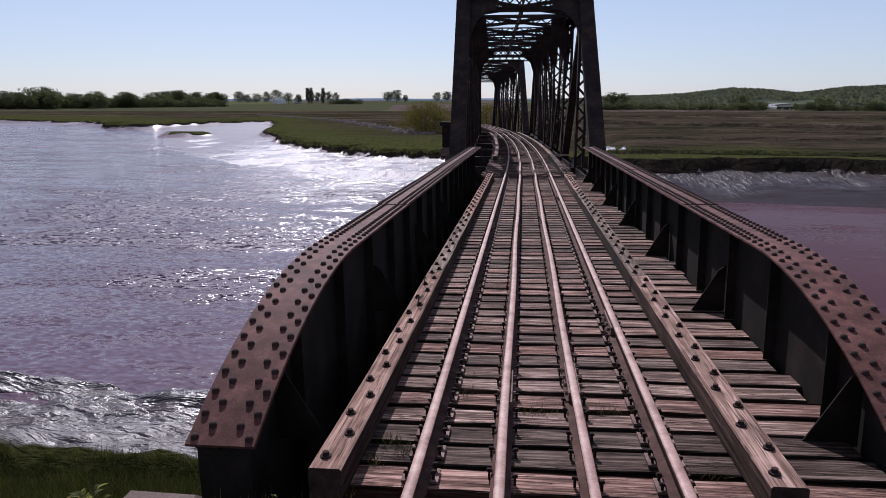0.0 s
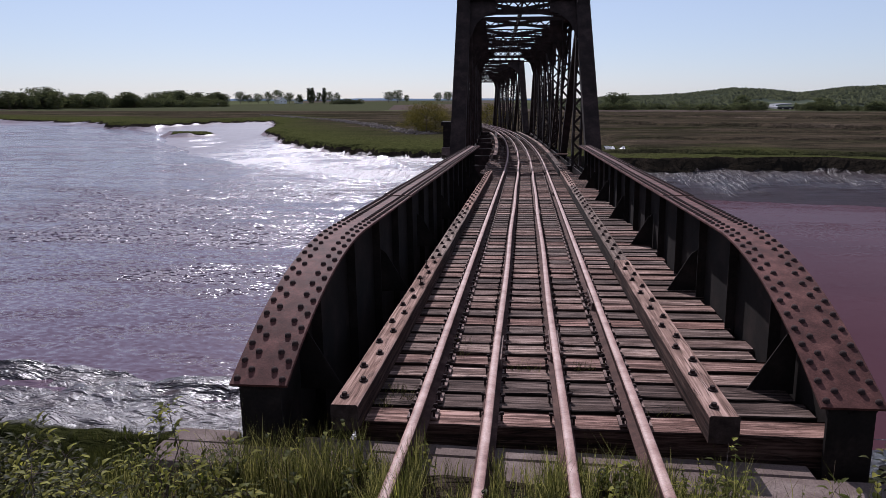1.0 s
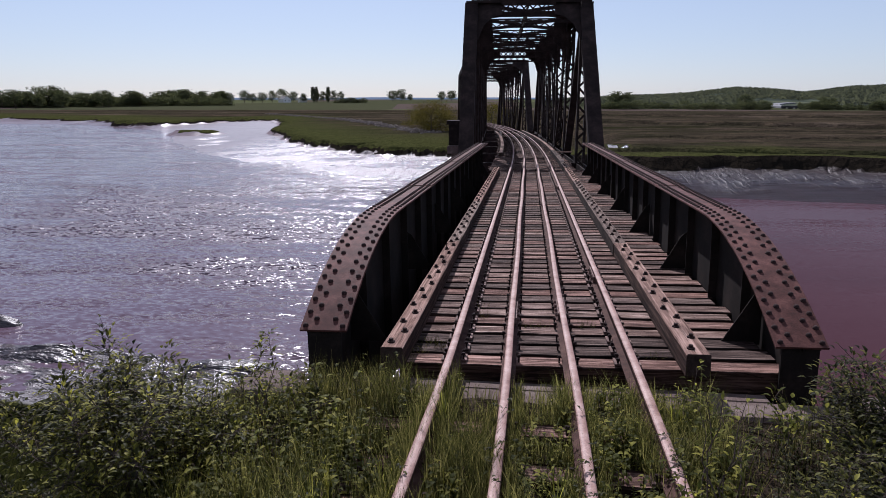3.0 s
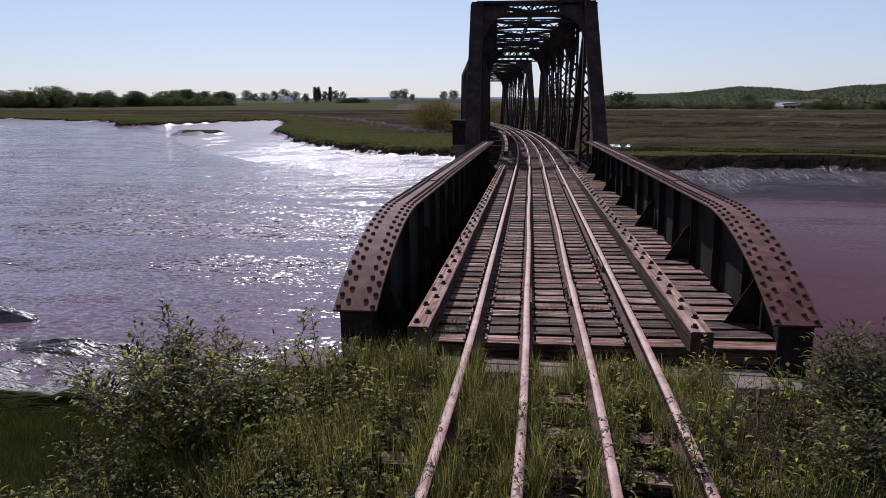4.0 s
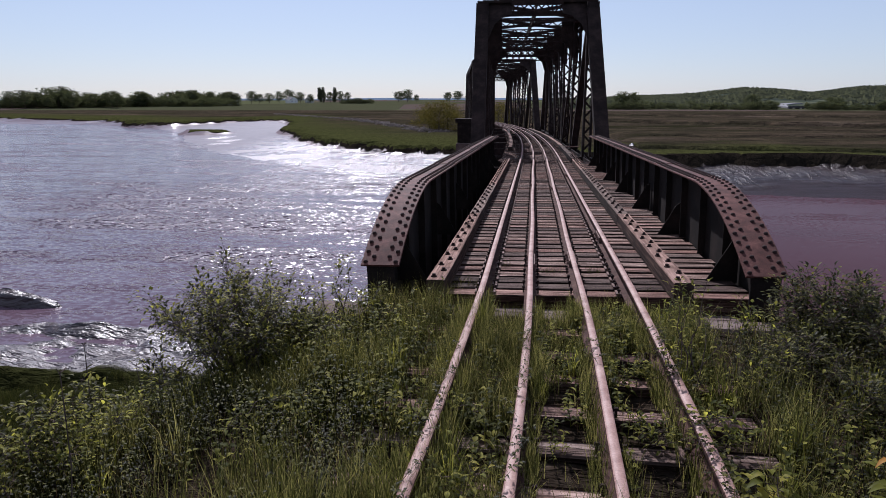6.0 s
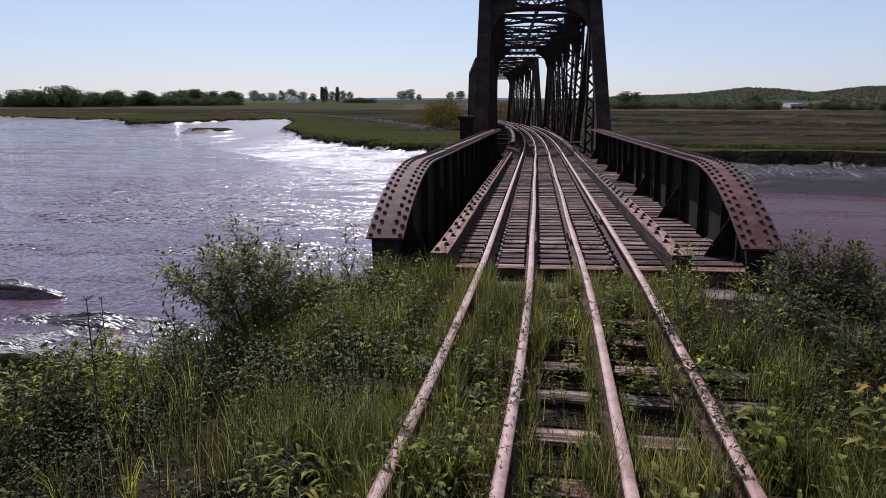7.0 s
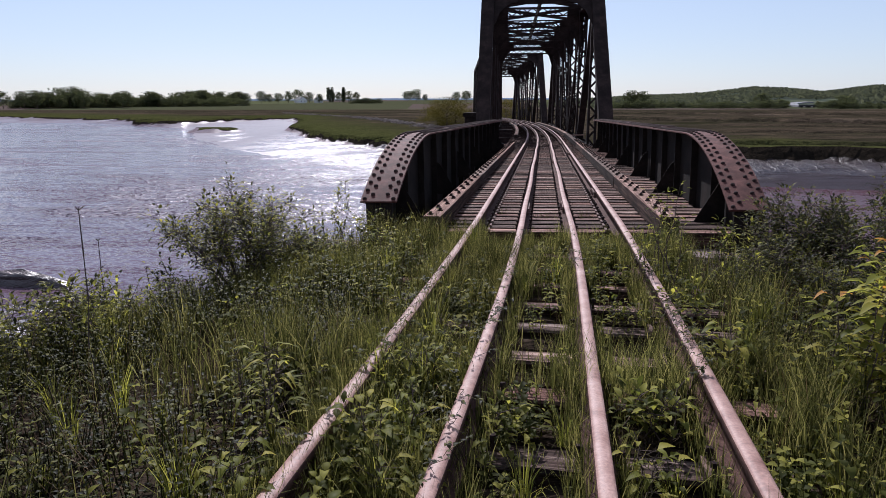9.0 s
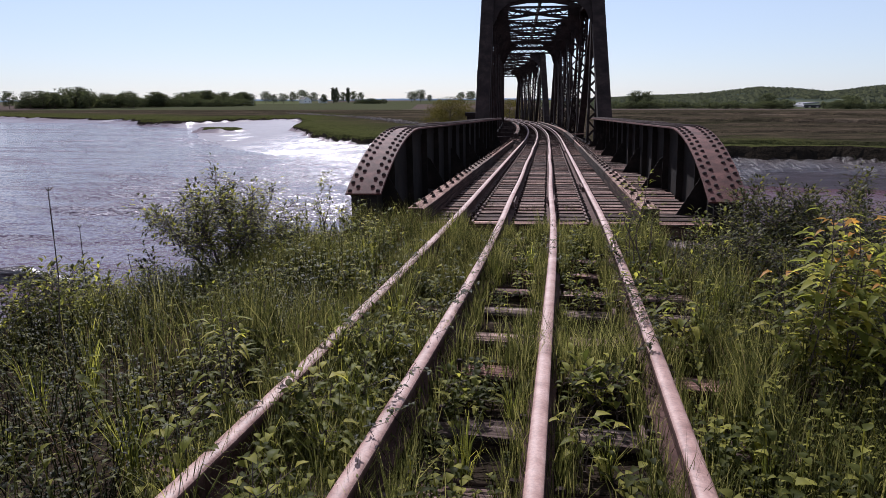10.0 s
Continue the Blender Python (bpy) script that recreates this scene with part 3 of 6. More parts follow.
gme.attributes.new("rippled", "FLOAT", "POINT").data.foreach_set("value", rippled)
tagged(new("ground", gme), "grassy embankment, wet tidal mud and open salt marsh", "ground", kind="structure")

wm = Mesh()
wm.add([(-3500, -200, -5.5), (3500, -200, -5.5), (3500, 3000, -5.5), (-3500, 3000, -5.5)], [(0, 1, 2, 3)])
tagged(part("water", wm, M_WATER), "muddy purple-brown tidal river with glittering ripples", "river", kind="structure")

# ---------- girders ----------
FLAT_Z, END_Z, RAMP, BEND_R = 1.07, 0.385, 0.54, 5.0


def girder_profile(y):
    """The height of the flange's top, y metres from the girder's end: a straight ramp, a rolled bend, then level."""
    corner = (FLAT_Z - END_Z) / RAMP
    a = math.atan(RAMP)
    tangent = BEND_R * math.tan(a / 2)
    if y >= corner + tangent:
        return FLAT_Z
    if y <= corner - tangent * math.cos(a):
        return END_Z + RAMP * y
    return FLAT_Z - BEND_R + math.sqrt(BEND_R ** 2 - (corner + tangent - y) ** 2)


CURVE = [(y, girder_profile(y)) for y in [0.0] + [0.1 + 0.125 * k for k in range(21)]]
SPAN = 20.6
CURVE_ALL = CURVE + [(y, FLAT_Z) for y in (4, 8, 12, 16, SPAN)]
FL_W = 0.42


def flange_pose(i, pts):
    y, z = pts[i]
    a, b = pts[max(0, i - 1)], pts[min(len(pts) - 1, i + 1)]
    return Matrix.Translation((0, y, z)) @ Matrix.Rotation(math.atan2(b[1] - a[1], b[0] - a[0]), 4, "X")


def curve_at(s, line):
    """The pose on the flange's top, s metres along its length from the near end."""
    for (a, b) in zip(line, line[1:]):
        d = math.dist(a, b)
        if s <= d or b == line[-1]:
            t = s / d
            return Matrix.Translation((0, a[0] + (b[0] - a[0]) * t, a[1] + (b[1] - a[1]) * t)) @ Matrix.Rotation(math.atan2(b[1] - a[1], b[0] - a[0]), 4, "X")
        s -= d


rivet = Mesh()
R_SEG = 8
rv = [(0.026 * math.cos(k * math.tau / R_SEG), 0.026 * math.sin(k * math.tau / R_SEG), 0) for k in range(R_SEG)]
rv += [(0.02 * math.cos(k * math.tau / R_SEG), 0.02 * math.sin(k * math.tau / R_SEG), 0.018) for k in range(R_SEG)] + [(0, 0, 0.024)]
rf = [(k, (k + 1) % R_SEG, R_SEG + (k + 1) % R_SEG, R_SEG + k) for k in range(R_SEG)] + [(R_SEG + k, R_SEG + (k + 1) % R_SEG, 2 * R_SEG) for k in range(R_SEG)]
rivet.add(rv, rf)
RIVET = rivet.data("rivet", M_RIVET, True)


def girder(x, near, drop, longer, inner, label):
    """A riveted plate girder with rounded ends; inner is the side (+1, -1) towards the track."""
    g = thing("plate_girder", label, "bridge girder", BRIDGE @ Matrix.Translation((x, near, -drop)), "plate girders")
    top = ([(-longer, END_Z - RAMP * longer)] if longer else []) + CURVE_ALL
    web = Mesh()
    line = [(0.05 - longer, -0.78)] + [(max(0.05 - longer, y), z - 0.03) for y, z in top] + [(SPAN, -0.78)]
    n = len(line)
    web.add([(a, b, c) for a in (-0.008, 0.008) for b, c in line], [tuple(range(n)), tuple(range(2 * n - 1, n - 1, -1))] + [(i, i + n, (i + 1) % n + n, (i + 1) % n) for i in range(n)])
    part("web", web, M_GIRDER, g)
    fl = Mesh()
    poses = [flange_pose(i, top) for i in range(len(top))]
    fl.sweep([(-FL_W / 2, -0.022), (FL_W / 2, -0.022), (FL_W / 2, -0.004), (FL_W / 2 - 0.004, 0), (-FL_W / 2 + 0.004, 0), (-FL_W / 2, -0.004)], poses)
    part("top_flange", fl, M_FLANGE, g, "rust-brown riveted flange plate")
    cover = Mesh()
    cover.box(-FL_W / 2 + 0.004, FL_W / 2 - 0.004, 5.3, SPAN - 0.02, FLAT_Z + 0.0002, FLAT_Z + 0.012)
    part("cover_plate", cover, M_FLANGE, g)
    upper = Mesh()
    upper.box(-FL_W / 2 + 0.008, FL_W / 2 - 0.008, 10.7, SPAN - 0.5, FLAT_Z + 0.0122, FLAT_Z + 0.022)
    part("cover_plate", upper, M_FLANGE, g)
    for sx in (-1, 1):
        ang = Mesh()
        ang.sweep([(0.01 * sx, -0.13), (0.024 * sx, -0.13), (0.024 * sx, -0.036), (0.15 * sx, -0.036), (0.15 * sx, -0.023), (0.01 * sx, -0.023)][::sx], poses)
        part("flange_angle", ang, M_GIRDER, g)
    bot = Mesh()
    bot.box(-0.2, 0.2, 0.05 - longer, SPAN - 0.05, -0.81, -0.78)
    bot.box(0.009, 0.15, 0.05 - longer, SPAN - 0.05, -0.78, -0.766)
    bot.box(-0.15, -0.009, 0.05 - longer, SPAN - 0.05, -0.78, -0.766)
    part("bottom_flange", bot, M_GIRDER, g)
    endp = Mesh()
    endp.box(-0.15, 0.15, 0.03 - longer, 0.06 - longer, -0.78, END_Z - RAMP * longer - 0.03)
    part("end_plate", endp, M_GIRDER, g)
    for k in range(1, 17):
        y = k * SPAN / 17
        zt = float(np.interp(y, [c[0] for c in CURVE_ALL], [c[1] for c in CURVE_ALL])) - 0.05
        for sx in (-1, 1):
            st = Mesh()
            st.box(min(0.009 * sx, 0.1 * sx), max(0.009 * sx, 0.1 * sx), y - 0.006, y + 0.006, -0.76, zt)
            st.box(min(0.009 * sx, 0.02 * sx), max(0.009 * sx, 0.02 * sx), y + 0.007, y + 0.085, -0.76, zt)
            part("stiffener", st, M_GIRDER, g)
    for y in (0.82, 3.95, 6.95, 9.95, 12.95, 15.95, 18.6):
        gus = Mesh()
        a = inner
        pts = [(0.02 * a, 0.0), (0.4 * a, 0.0), (0.36 * a, 0.05), (0.1 * a, 0.5), (0.02 * a, 0.56)]
        zt = min(0.56, float(np.interp(y, [c[0] for c in CURVE], [c[1] for c in CURVE])) - 0.12)
        vs = [(px, yy, 0.012 + pz * zt / 0.56) for yy in (y - 0.006, y + 0.006) for px, pz in pts]
        gus.add(vs, [(0, 1, 2, 3, 4), (9, 8, 7, 6, 5)] + [(i, i + 5, (i + 1) % 5 + 5, (i + 1) % 5) for i in range(5)])
        part("gusset_plate", gus, M_GIRDER, g)
    # rivets: the near rows singly, the far ones joined
    rest = Mesh()
    count = 0
    total = sum(math.dist(a, b) for a, b in zip(top, top[1:]))
    s, k = 0.05, 0
    while s < total - 0.05:
        pitch = 0.17 if s < 2.95 else 0.11
        for row, u in enumerate((-0.165, -0.085, 0.085, 0.165)):
            off = 0.5 * pitch if row in (1, 2) else 0.0
            p = curve_at(min(total - 0.02, s + off), top) @ Matrix.Translation((u, 0, 0.022 if s > 10.75 else 0.012 if s > 5.4 else 0.0005))
            if count < 290:
                part("rivet", RIVET, M_RIVET, g, m=p)
                count += 1
            else:
                rest.add([(q[0], q[1], q[2]) for q in rv], rf, p)
        s += pitch
    joined = part("rivet_row", rest, M_RIVET, g, smooth=True)
    joined["kind"] = "stuff"
    return g


girder(-1.87, -0.1, 0.0, 0.0, 1, "dark riveted steel plate girder with rounded rusty top flange")
girder(2.14, 0.22, 0.05, 0.12, -1, "dark riveted steel plate girder with rounded rusty top flange")

# ---------- abutment and piers ----------
def block(name, boxes, material, label, category, m=None):
    t = thing(name, label, category, m, kind="structure")
    for pn, b, c in boxes:
        md = Mesh()
        x0, x1, y0, y1, z0, z1 = b
        vs = []
        for z, q in ((z0, 0), (z1 - c, 0), (z1, c)):
            vs += [(x0 + q, y0 + q, z), (x1 - q, y0 + q, z), (x1 - q, y1 - q, z), (x0 + q, y1 - q, z)]
        md.add(vs, [(3, 2, 1, 0), (8, 9, 10, 11)] + [(r * 4 + i, r * 4 + (i + 1) % 4, r * 4 + (i + 1) % 4 + 4, r * 4 + i + 4) for r in (0, 1) for i in range(4)])
        part(pn, md, material, t)
    return t


block("abutment", [("cap", (-2.66, 3.1, -0.36, -0.035, -0.6, -0.13), 0.03), ("backwall", (-1.64, 1.9, -0.034, 0.14, -0.84, -0.14), 0.02), ("cheek", (-2.66, -2.16, -0.034, 0.2, -0.84, -0.152), 0.03),
                   ("cheek", (2.42, 3.1, -0.034, 0.26, -0.84, -0.152), 0.03), ("bridge_seat", (-3.0, 3.4, -0.7, 1.1, -5.5, -0.85), 0.03)], M_CONC,
      "weathered concrete abutment with pebbled top under the girders", "abutment")
block("pier_1", [("shaft", (-3.2, 3.4, 20.2, 22.6, -9.5, -2.0), 0.05), ("cap", (-3.5, 3.7, 19.9, 22.9, -1.995, -1.25), 0.06)], M_CONC, "concrete river pier between girder span and truss", "bridge pier")
block("pier_2", [("shaft", (-7.9, 1.4, 63.2, 65.6, -9.5, -3.0), 0.05), ("cap", (-8.3, 1.7, 62.9, 65.9, -2.995, -2.2), 0.06)], M_CONC, "concrete pier on the muddy bank between two trusses", "bridge pier")
# stand-in for an unidentified dark column beside the second pier
block("pier_house", [("wall", (-8.2, -6.75, 63.4, 65.0, -2.2, -0.1), 0.03), ("roof_slab", (-8.4, -6.75, 63.2, 65.2, -0.098, 0.3), 0.03)], M_GIRDER, "dark column with a top slab, of unknown use, beside the far truss", "equipment box")
block("abutment_far", [("seat", (-13.0, -4.0, 106, 112, -6.5, -2.6), 0.05)], M_CONC, "far concrete abutment under the second truss", "abutment")


# ---------- trusses ----------
def laced(md, p, q, w, d, chan=0.08, pitch=0.45, up=(1, 0, 0)):
    """A built-up member: two channels, w apart across, joined on both faces by crossed lacing bars; d is its depth along up."""
    p, q, up = Vector(p), Vector(q), Vector(up)
    ax = (q - p).normalized()
    s = ax.cross(up).normalized()
    u = s.cross(ax)
    for a in (-1, 1):
        md.bar(p + s * (a * (w / 2 - chan / 4)), q + s * (a * (w / 2 - chan / 4)), chan / 2, d, u)
    L = (q - p).length
    n = max(2, int(L / pitch))
    for face in (-1, 1):
        for i in range(n):
            a0, a1 = p + ax * (L * i / n), p + ax * (L * (i + 1) / n)
            sg = 1 if i % 2 else -1
            o = u * (face * (d / 2 - 0.006))
            md.bar(a0 + s * (sg * w * 0.42) + o, a1 - s * (sg * w * 0.42) + o, 0.075, 0.012, u)


def lattice(md, p, q, h, thick=0.09, bays=8, cross=True, fl=0.11):
    """A latticed strut between p and q, h deep (downwards)."""
    p, q = Vector(p), Vector(q)
    dn = Vector((0, 0, -h))
    md.bar(p, q, thick, fl)
    md.bar(p + dn, q + dn, thick, fl)
    for i in range(bays):
        a, b = p.lerp(q, i / bays), p.lerp(q, (i + 1) / bays)
        md.bar(a, b + dn, 0.02, 0.06)
        if cross:
            md.bar(a + dn, b, 0.02, 0.06)


def truss(base, L, panels, W, HT, label):
    t = thing("truss_span", label, "truss bridge", base, "through trusses")
    pl = L / panels
    for sx in (-1, 1):
        x = sx * W / 2
        top = []
        for y0, y1, z0, z1 in ((0, pl, -0.3, HT), (L, L - pl, -0.3, HT)):
            ep = Mesh()
            ep.bar((x, y0, z0), (x, y1, z1), 0.6, 0.42, (0, 1, 0))
            part("end_post", ep, M_TRUSS, t)
        ch = Mesh()
        ch.bar((x, pl - 0.2, HT), (x, L - pl + 0.2, HT), 0.5, 0.42)
        part("top_chord", ch, M_TRUSS, t)
        bc = Mesh()
        for o in (-0.16, 0.16):
            bc.bar((x + o, -0.2, -0.45), (x + o, L + 0.2, -0.45), 0.05, 0.36)
        part("bottom_chord", bc, M_TRUSS, t)
        for k in range(1, panels):
            vt = Mesh()
            laced(vt, (x, k * pl, -0.4), (x, k * pl, HT), 0.46, 0.3, 0.22, 0.4, (0, 1, 0))
            part("vertical_post", vt, M_TRUSS, t)
            gp = Mesh()
            for o in (-0.27, 0.27):
                gp.box(x + o - 0.008, x + o + 0.008, k * pl - 0.5, k * pl + 0.5, HT - 0.6, HT + 0.1)
            part("gusset_plate", gp, M_TRUSS, t)
        for k in range(1, panels - 1):
            mid = (panels - 1) / 2
            fwd = k < mid
            dg = Mesh()
            a, b = ((x, k * pl, HT), (x, (k + 1) * pl, -0.4)) if fwd else ((x, (k + 1) * pl, HT), (x, k * pl, -0.4))
            if k in (1, panels - 2):
                dg.bar(a, b, 0.36, 0.26, (0, 1, 0))
            else:
                laced(dg, a, b, 0.42, 0.24, 0.2, 0.4, (0, 1, 0))
            part("diagonal", dg, M_TRUSS, t)
            if abs(k - mid) < 1:
                d2 = Mesh()
                d2.bar((a[0], a[1], b[2]), (a[0], b[1], a[2]), 0.06, 0.1)
                part("counter_diagonal", d2, M_TRUSS, t)
    # portals
    for y, dy in ((pl, -1), (L - pl, 1)):
        po = Mesh()
        lattice(po, (-1.25, y, HT + 0.08), (1.25, y, HT + 0.08), 0.4, 0.2, 6, True, 0.12)
        po.bar((-W / 2, y, HT + 0.2), (W / 2, y, HT + 0.2), 0.2, 0.12)
        po.bar((-W / 2, y, HT - 0.42), (W / 2, y, HT - 0.42), 0.2, 0.14)
        po.bar((-W / 2, y + dy * 0.45, HT - 0.75), (W / 2, y + dy * 0.45, HT - 0.75), 0.12, 0.1)
        for sx in (-1, 1):
            ks = [(sx * W / 2, HT + 0.25), (sx * (W / 2 - 1.45), HT + 0.25), (sx * (W / 2 - 1.45), HT - 0.42), (sx * (W / 2 - 1.0), HT - 0.55), (sx * (W / 2 - 0.6), HT - 0.95), (sx * (W / 2 - 0.36), HT - 1.6), (sx * W / 2, HT - 2.1)]
            vs = [(a, y + dy * (HT - z) * pl / HT * 0.98 + e, z) for e in (-0.015, 0.015) for a, z in ks]
            n = len(ks)
            po.add(vs, [tuple(range(n)), tuple(range(2 * n - 1, n - 1, -1))] + [(i, i + n, (i + 1) % n + n, (i + 1) % n) for i in range(n)])
        part("portal", po, M_TRUSS, t)
    # top bracing
    for k in range(2, panels - 1):
        st = Mesh()
        lattice(st, (-W / 2, k * pl, HT + 0.1), (W / 2, k * pl, HT + 0.1), 0.42, 0.09, 9, True, 0.07)
        lattice(st, (-W / 2 + 0.1, k * pl, HT - 0.75), (W / 2 - 0.1, k * pl, HT - 0.72), 0.42, 0.07, 10, True, 0.06)
        for sx in (-1, 1):
            ks = [(sx * W / 2, HT + 0.1), (sx * (W / 2 - 0.95), HT + 0.1), (sx * (W / 2 - 0.95), HT - 1.15), (sx * (W / 2 - 0.6), HT - 1.35), (sx * (W / 2 - 0.3), HT - 2.1), (sx * W / 2, HT - 2.1)]
            n = len(ks)
            st.add([(a, k * pl + e, z) for e in (-0.012, 0.012) for a, z in ks], [tuple(range(n)), tuple(range(2 * n - 1, n - 1, -1))] + [(i, i + n, (i + 1) % n + n, (i + 1) % n) for i in range(n)])
        part("sway_frame", st, M_TRUSS, t)
    for k in range(1, panels - 1):
        for sx in (-1, 1):
            lb = Mesh()
            laced(lb, (-sx * W / 2, k * pl, HT + 0.12), (sx * W / 2, (k + 1) * pl, HT + 0.12), 0.36, 0.12, 0.12, 0.3, (0, 0, 1))
            part("lateral_brace", lb, M_TRUSS, t)
    for k in range(1, panels - 1):
        cs_ = Mesh()
        lattice(cs_, (0, k * pl, HT + 0.05), (0, (k + 1) * pl, HT + 0.05), 0.3, 0.09, 9)
        part("centre_strut", cs_, M_TRUSS, t)
    for k in range(panels + 1):
        fb = Mesh()
        fb.box(-W / 2, W / 2, k * pl - 0.1, k * pl + 0.1, -0.95, -0.26)
        part("floor_beam", fb, M_TRUSS, t)
    for x in (-0.95, 0.95):
        sg = Mesh()
        sg.box(x - 0.1, x + 0.1, 0, L, -0.8, -0.27)
        part("stringer", sg, M_TRUSS, t)
    return t


def truss_pose(x, y, z, yaw, slope):
    return Matrix.Translation((x, y, z)) @ Matrix.Rotation(radians(yaw), 4, "Z") @ Matrix.Rotation(math.atan(slope), 4, "X")


truss(truss_pose(0.0, 21.6, track_z(21.6) - 0.02, 2.7, -0.002), 42.5, 7, 5.3, 7.02, "dark riveted steel through truss with laced posts and portal bracing")
truss(truss_pose(-3.1, 65.0, track_z(65) - 0.02, 7.0, -0.012), 42.0, 7, 6.5, 7.4, "dark riveted steel through truss with laced posts, beyond the first")

# ---------- rails ----------
RAIL = [(-0.065, 0), (0.065, 0), (0.065, 0.011), (0.009, 0.028), (0.009, 0.108), (0.033, 0.118), (0.036, 0.136), (0.033, 0.146), (0.022, 0.153), (0, 0.156), (-0.022, 0.153), (-0.033, 0.146), (-0.036, 0.136), (-0.033, 0.118), (-0.009, 0.108), (-0.009, 0.028), (-0.065, 0.011)]
RAIL_S = [-9 + 0.5 * i for i in range(60)] + [21 + 1.5 * i for i in range(67)]


def spread(u, s):
    return u - 0.012 * max(0.0, -s) if u < 0 else u


def rail(u, scale, h, label, joints, end=1.0, wob=0.0):
    r = thing("rail", label, "railway rail", None, "rails")
    md = Mesh()
    md.sweep([(x * scale, z * scale) for x, z in RAIL], [track(s, spread(u, s) + wob * math.sin(s * 0.9 + u * 9), h) for s in RAIL_S])
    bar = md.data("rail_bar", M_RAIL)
    bar.materials.append(M_RAIL_SIDE_SHADED)
    # pale worn top of the head; all else in rust with painted shade
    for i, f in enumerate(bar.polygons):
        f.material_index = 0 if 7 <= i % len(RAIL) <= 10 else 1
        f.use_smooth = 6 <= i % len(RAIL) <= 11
    part("rail_bar", bar, M_RAIL, r)
    for s in joints:
        for sx in (-1, 1):
            jb = Mesh()
            m = track(s, u, h)
            jb.box(min(0.012 * sx, 0.045 * sx), max(0.012 * sx, 0.045 * sx), -0.32, 0.32, 0.03, 0.105, m)
            for k in (-0.24, -0.08, 0.08, 0.24):
                jb.tube(m @ Vector((0.04 * sx, k, 0.068)), m @ Vector((0.07 * sx, k, 0.068)), 0.018, 0.018, 6)
            part("joint_bar", jb, M_PLATE, r)
    return r


rail(-0.77, 1.0, 0.02, "rusty steel running rail spiked to the ties", (9.4,))
rail(0.77, 1.0, 0.02, "rusty steel running rail spiked to the ties", (3.35, 14.0))
rail(-0.265, 0.95, 0.012, "rusty steel guard rail laid inside the running rails", (1.55, 11.2), wob=0.008)
rail(0.255, 0.95, 0.012, "rusty steel guard rail laid inside the running rails", (1.75, 10.4), wob=0.008)

# ---------- ties ----------
rng = random.Random(5)
TIES = [timber_data("tie", 3.42, w, 0.24, 0.008, M_TIE, rng, 0.009) for w in (0.282, 0.276, 0.27, 0.262, 0.278, 0.252, 0.272, 0.266, 0.284)]
TIES_SHORT = [timber_data("tie", 2.5, 0.22, 0.2, 0.014, M_TIE, rng, 0.01) for _ in range(5)]
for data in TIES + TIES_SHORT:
    data.materials.append(M_TIE_SHADED)
    # faces that don't point up get the shade-coloured wood
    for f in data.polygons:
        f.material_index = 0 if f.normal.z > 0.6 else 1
pl_m = Mesh()
pl_m.box(-0.115, 0.115, -0.08, 0.08, 0.001, 0.018)
PLATE = pl_m.data("tie_plate", M_PLATE)
sp_m = Mesh()
sp_m.box(-0.008, 0.008, -0.008, 0.008, -0.02, 0.04)
sp_m.add([(-0.018, -0.014, 0.036), (0.022, -0.014, 0.03), (0.022, 0.014, 0.03), (-0.018, 0.014, 0.036), (-0.013, -0.01, 0.052), (0.012, -0.01, 0.05), (0.012, 0.01, 0.05), (-0.013, 0.01, 0.052)],
         [(3, 2, 1, 0), (4, 5, 6, 7), (0, 1, 5, 4), (1, 2, 6, 5), (2, 3, 7, 6), (3, 0, 4, 7)])
SPIKE = sp_m.data("spike", M_SPIKE)


def tie(s, data, plates, off, label):
    m = track(s, off, rng.uniform(-0.005, 0.0)) @ Matrix.Rotation(radians(rng.uniform(-0.7, 0.7)), 4, "Z")
    t = new("tie", data)
    t.matrix_basis = m
    tagged(t, label, "railway tie", "ties")
    if plates:
        for u in (-0.77, 0.77):
            part("tie_plate", PLATE, M_PLATE, t, m=Matrix.Translation((u - off, 0, 0.002)))
            for a, b in ((-0.085, 0.05), (0.085, -0.05), (0.085, 0.05), (-0.085, -0.05)):
                part("spike", SPIKE, M_SPIKE, t, m=Matrix.Translation((u - off + a, b, 0.012 + rng.uniform(0, 0.02))) @ Matrix.Rotation(0 if a < 0 else math.pi, 4, "Z"))
        for u in (-0.265, 0.255):
            for a in (-0.08, 0.08):
                part("spike", SPIKE, M_SPIKE, t, m=Matrix.Translation((u - off + a, rng.uniform(-0.05, 0.05), 0.0 + rng.uniform(0, 0.02))) @ Matrix.Rotation(0 if a < 0 else math.pi, 4, "Z"))
    return t


s = 0.33
while s < 20.9:
    tie(s, rng.choice(TIES), True, 0.39 + rng.uniform(-0.06, 0.06), "weathered grey-brown bridge tie with spiked plates")
    s += 0.3 + rng.uniform(-0.012, 0.012)
s = 21.2
while s < 64:
    tie(s, rng.choice(TIES), False, rng.uniform(-0.05, 0.05), "weathered bridge tie inside the truss")
    s += 0.32
s = 64.3
while s < 108:
    tie(s, rng.choice(TIES), False, 0.0, "weathered bridge tie inside the far truss")
    s += 0.4
s = -1.0
while s > -8.5:
    tie(s, rng.choice(TIES_SHORT), s > -7, rng.uniform(-0.05, 0.05), "old weathered tie half sunk in weeds").location.z -= rng.uniform(-0.008, 0.012)
    s -= rng.uniform(0.5, 0.62)

# ---------- timber guards ----------
bolt_m = Mesh()
bolt_m.tube((0, 0, 0), (0, 0, 0.012), 0.034, 0.034, 10)
bolt_m.tube((0, 0, 0.012), (0, 0, 0.036), 0.02, 0.02, 6)
BOLT = bolt_m.data("bolt", M_SPIKE)


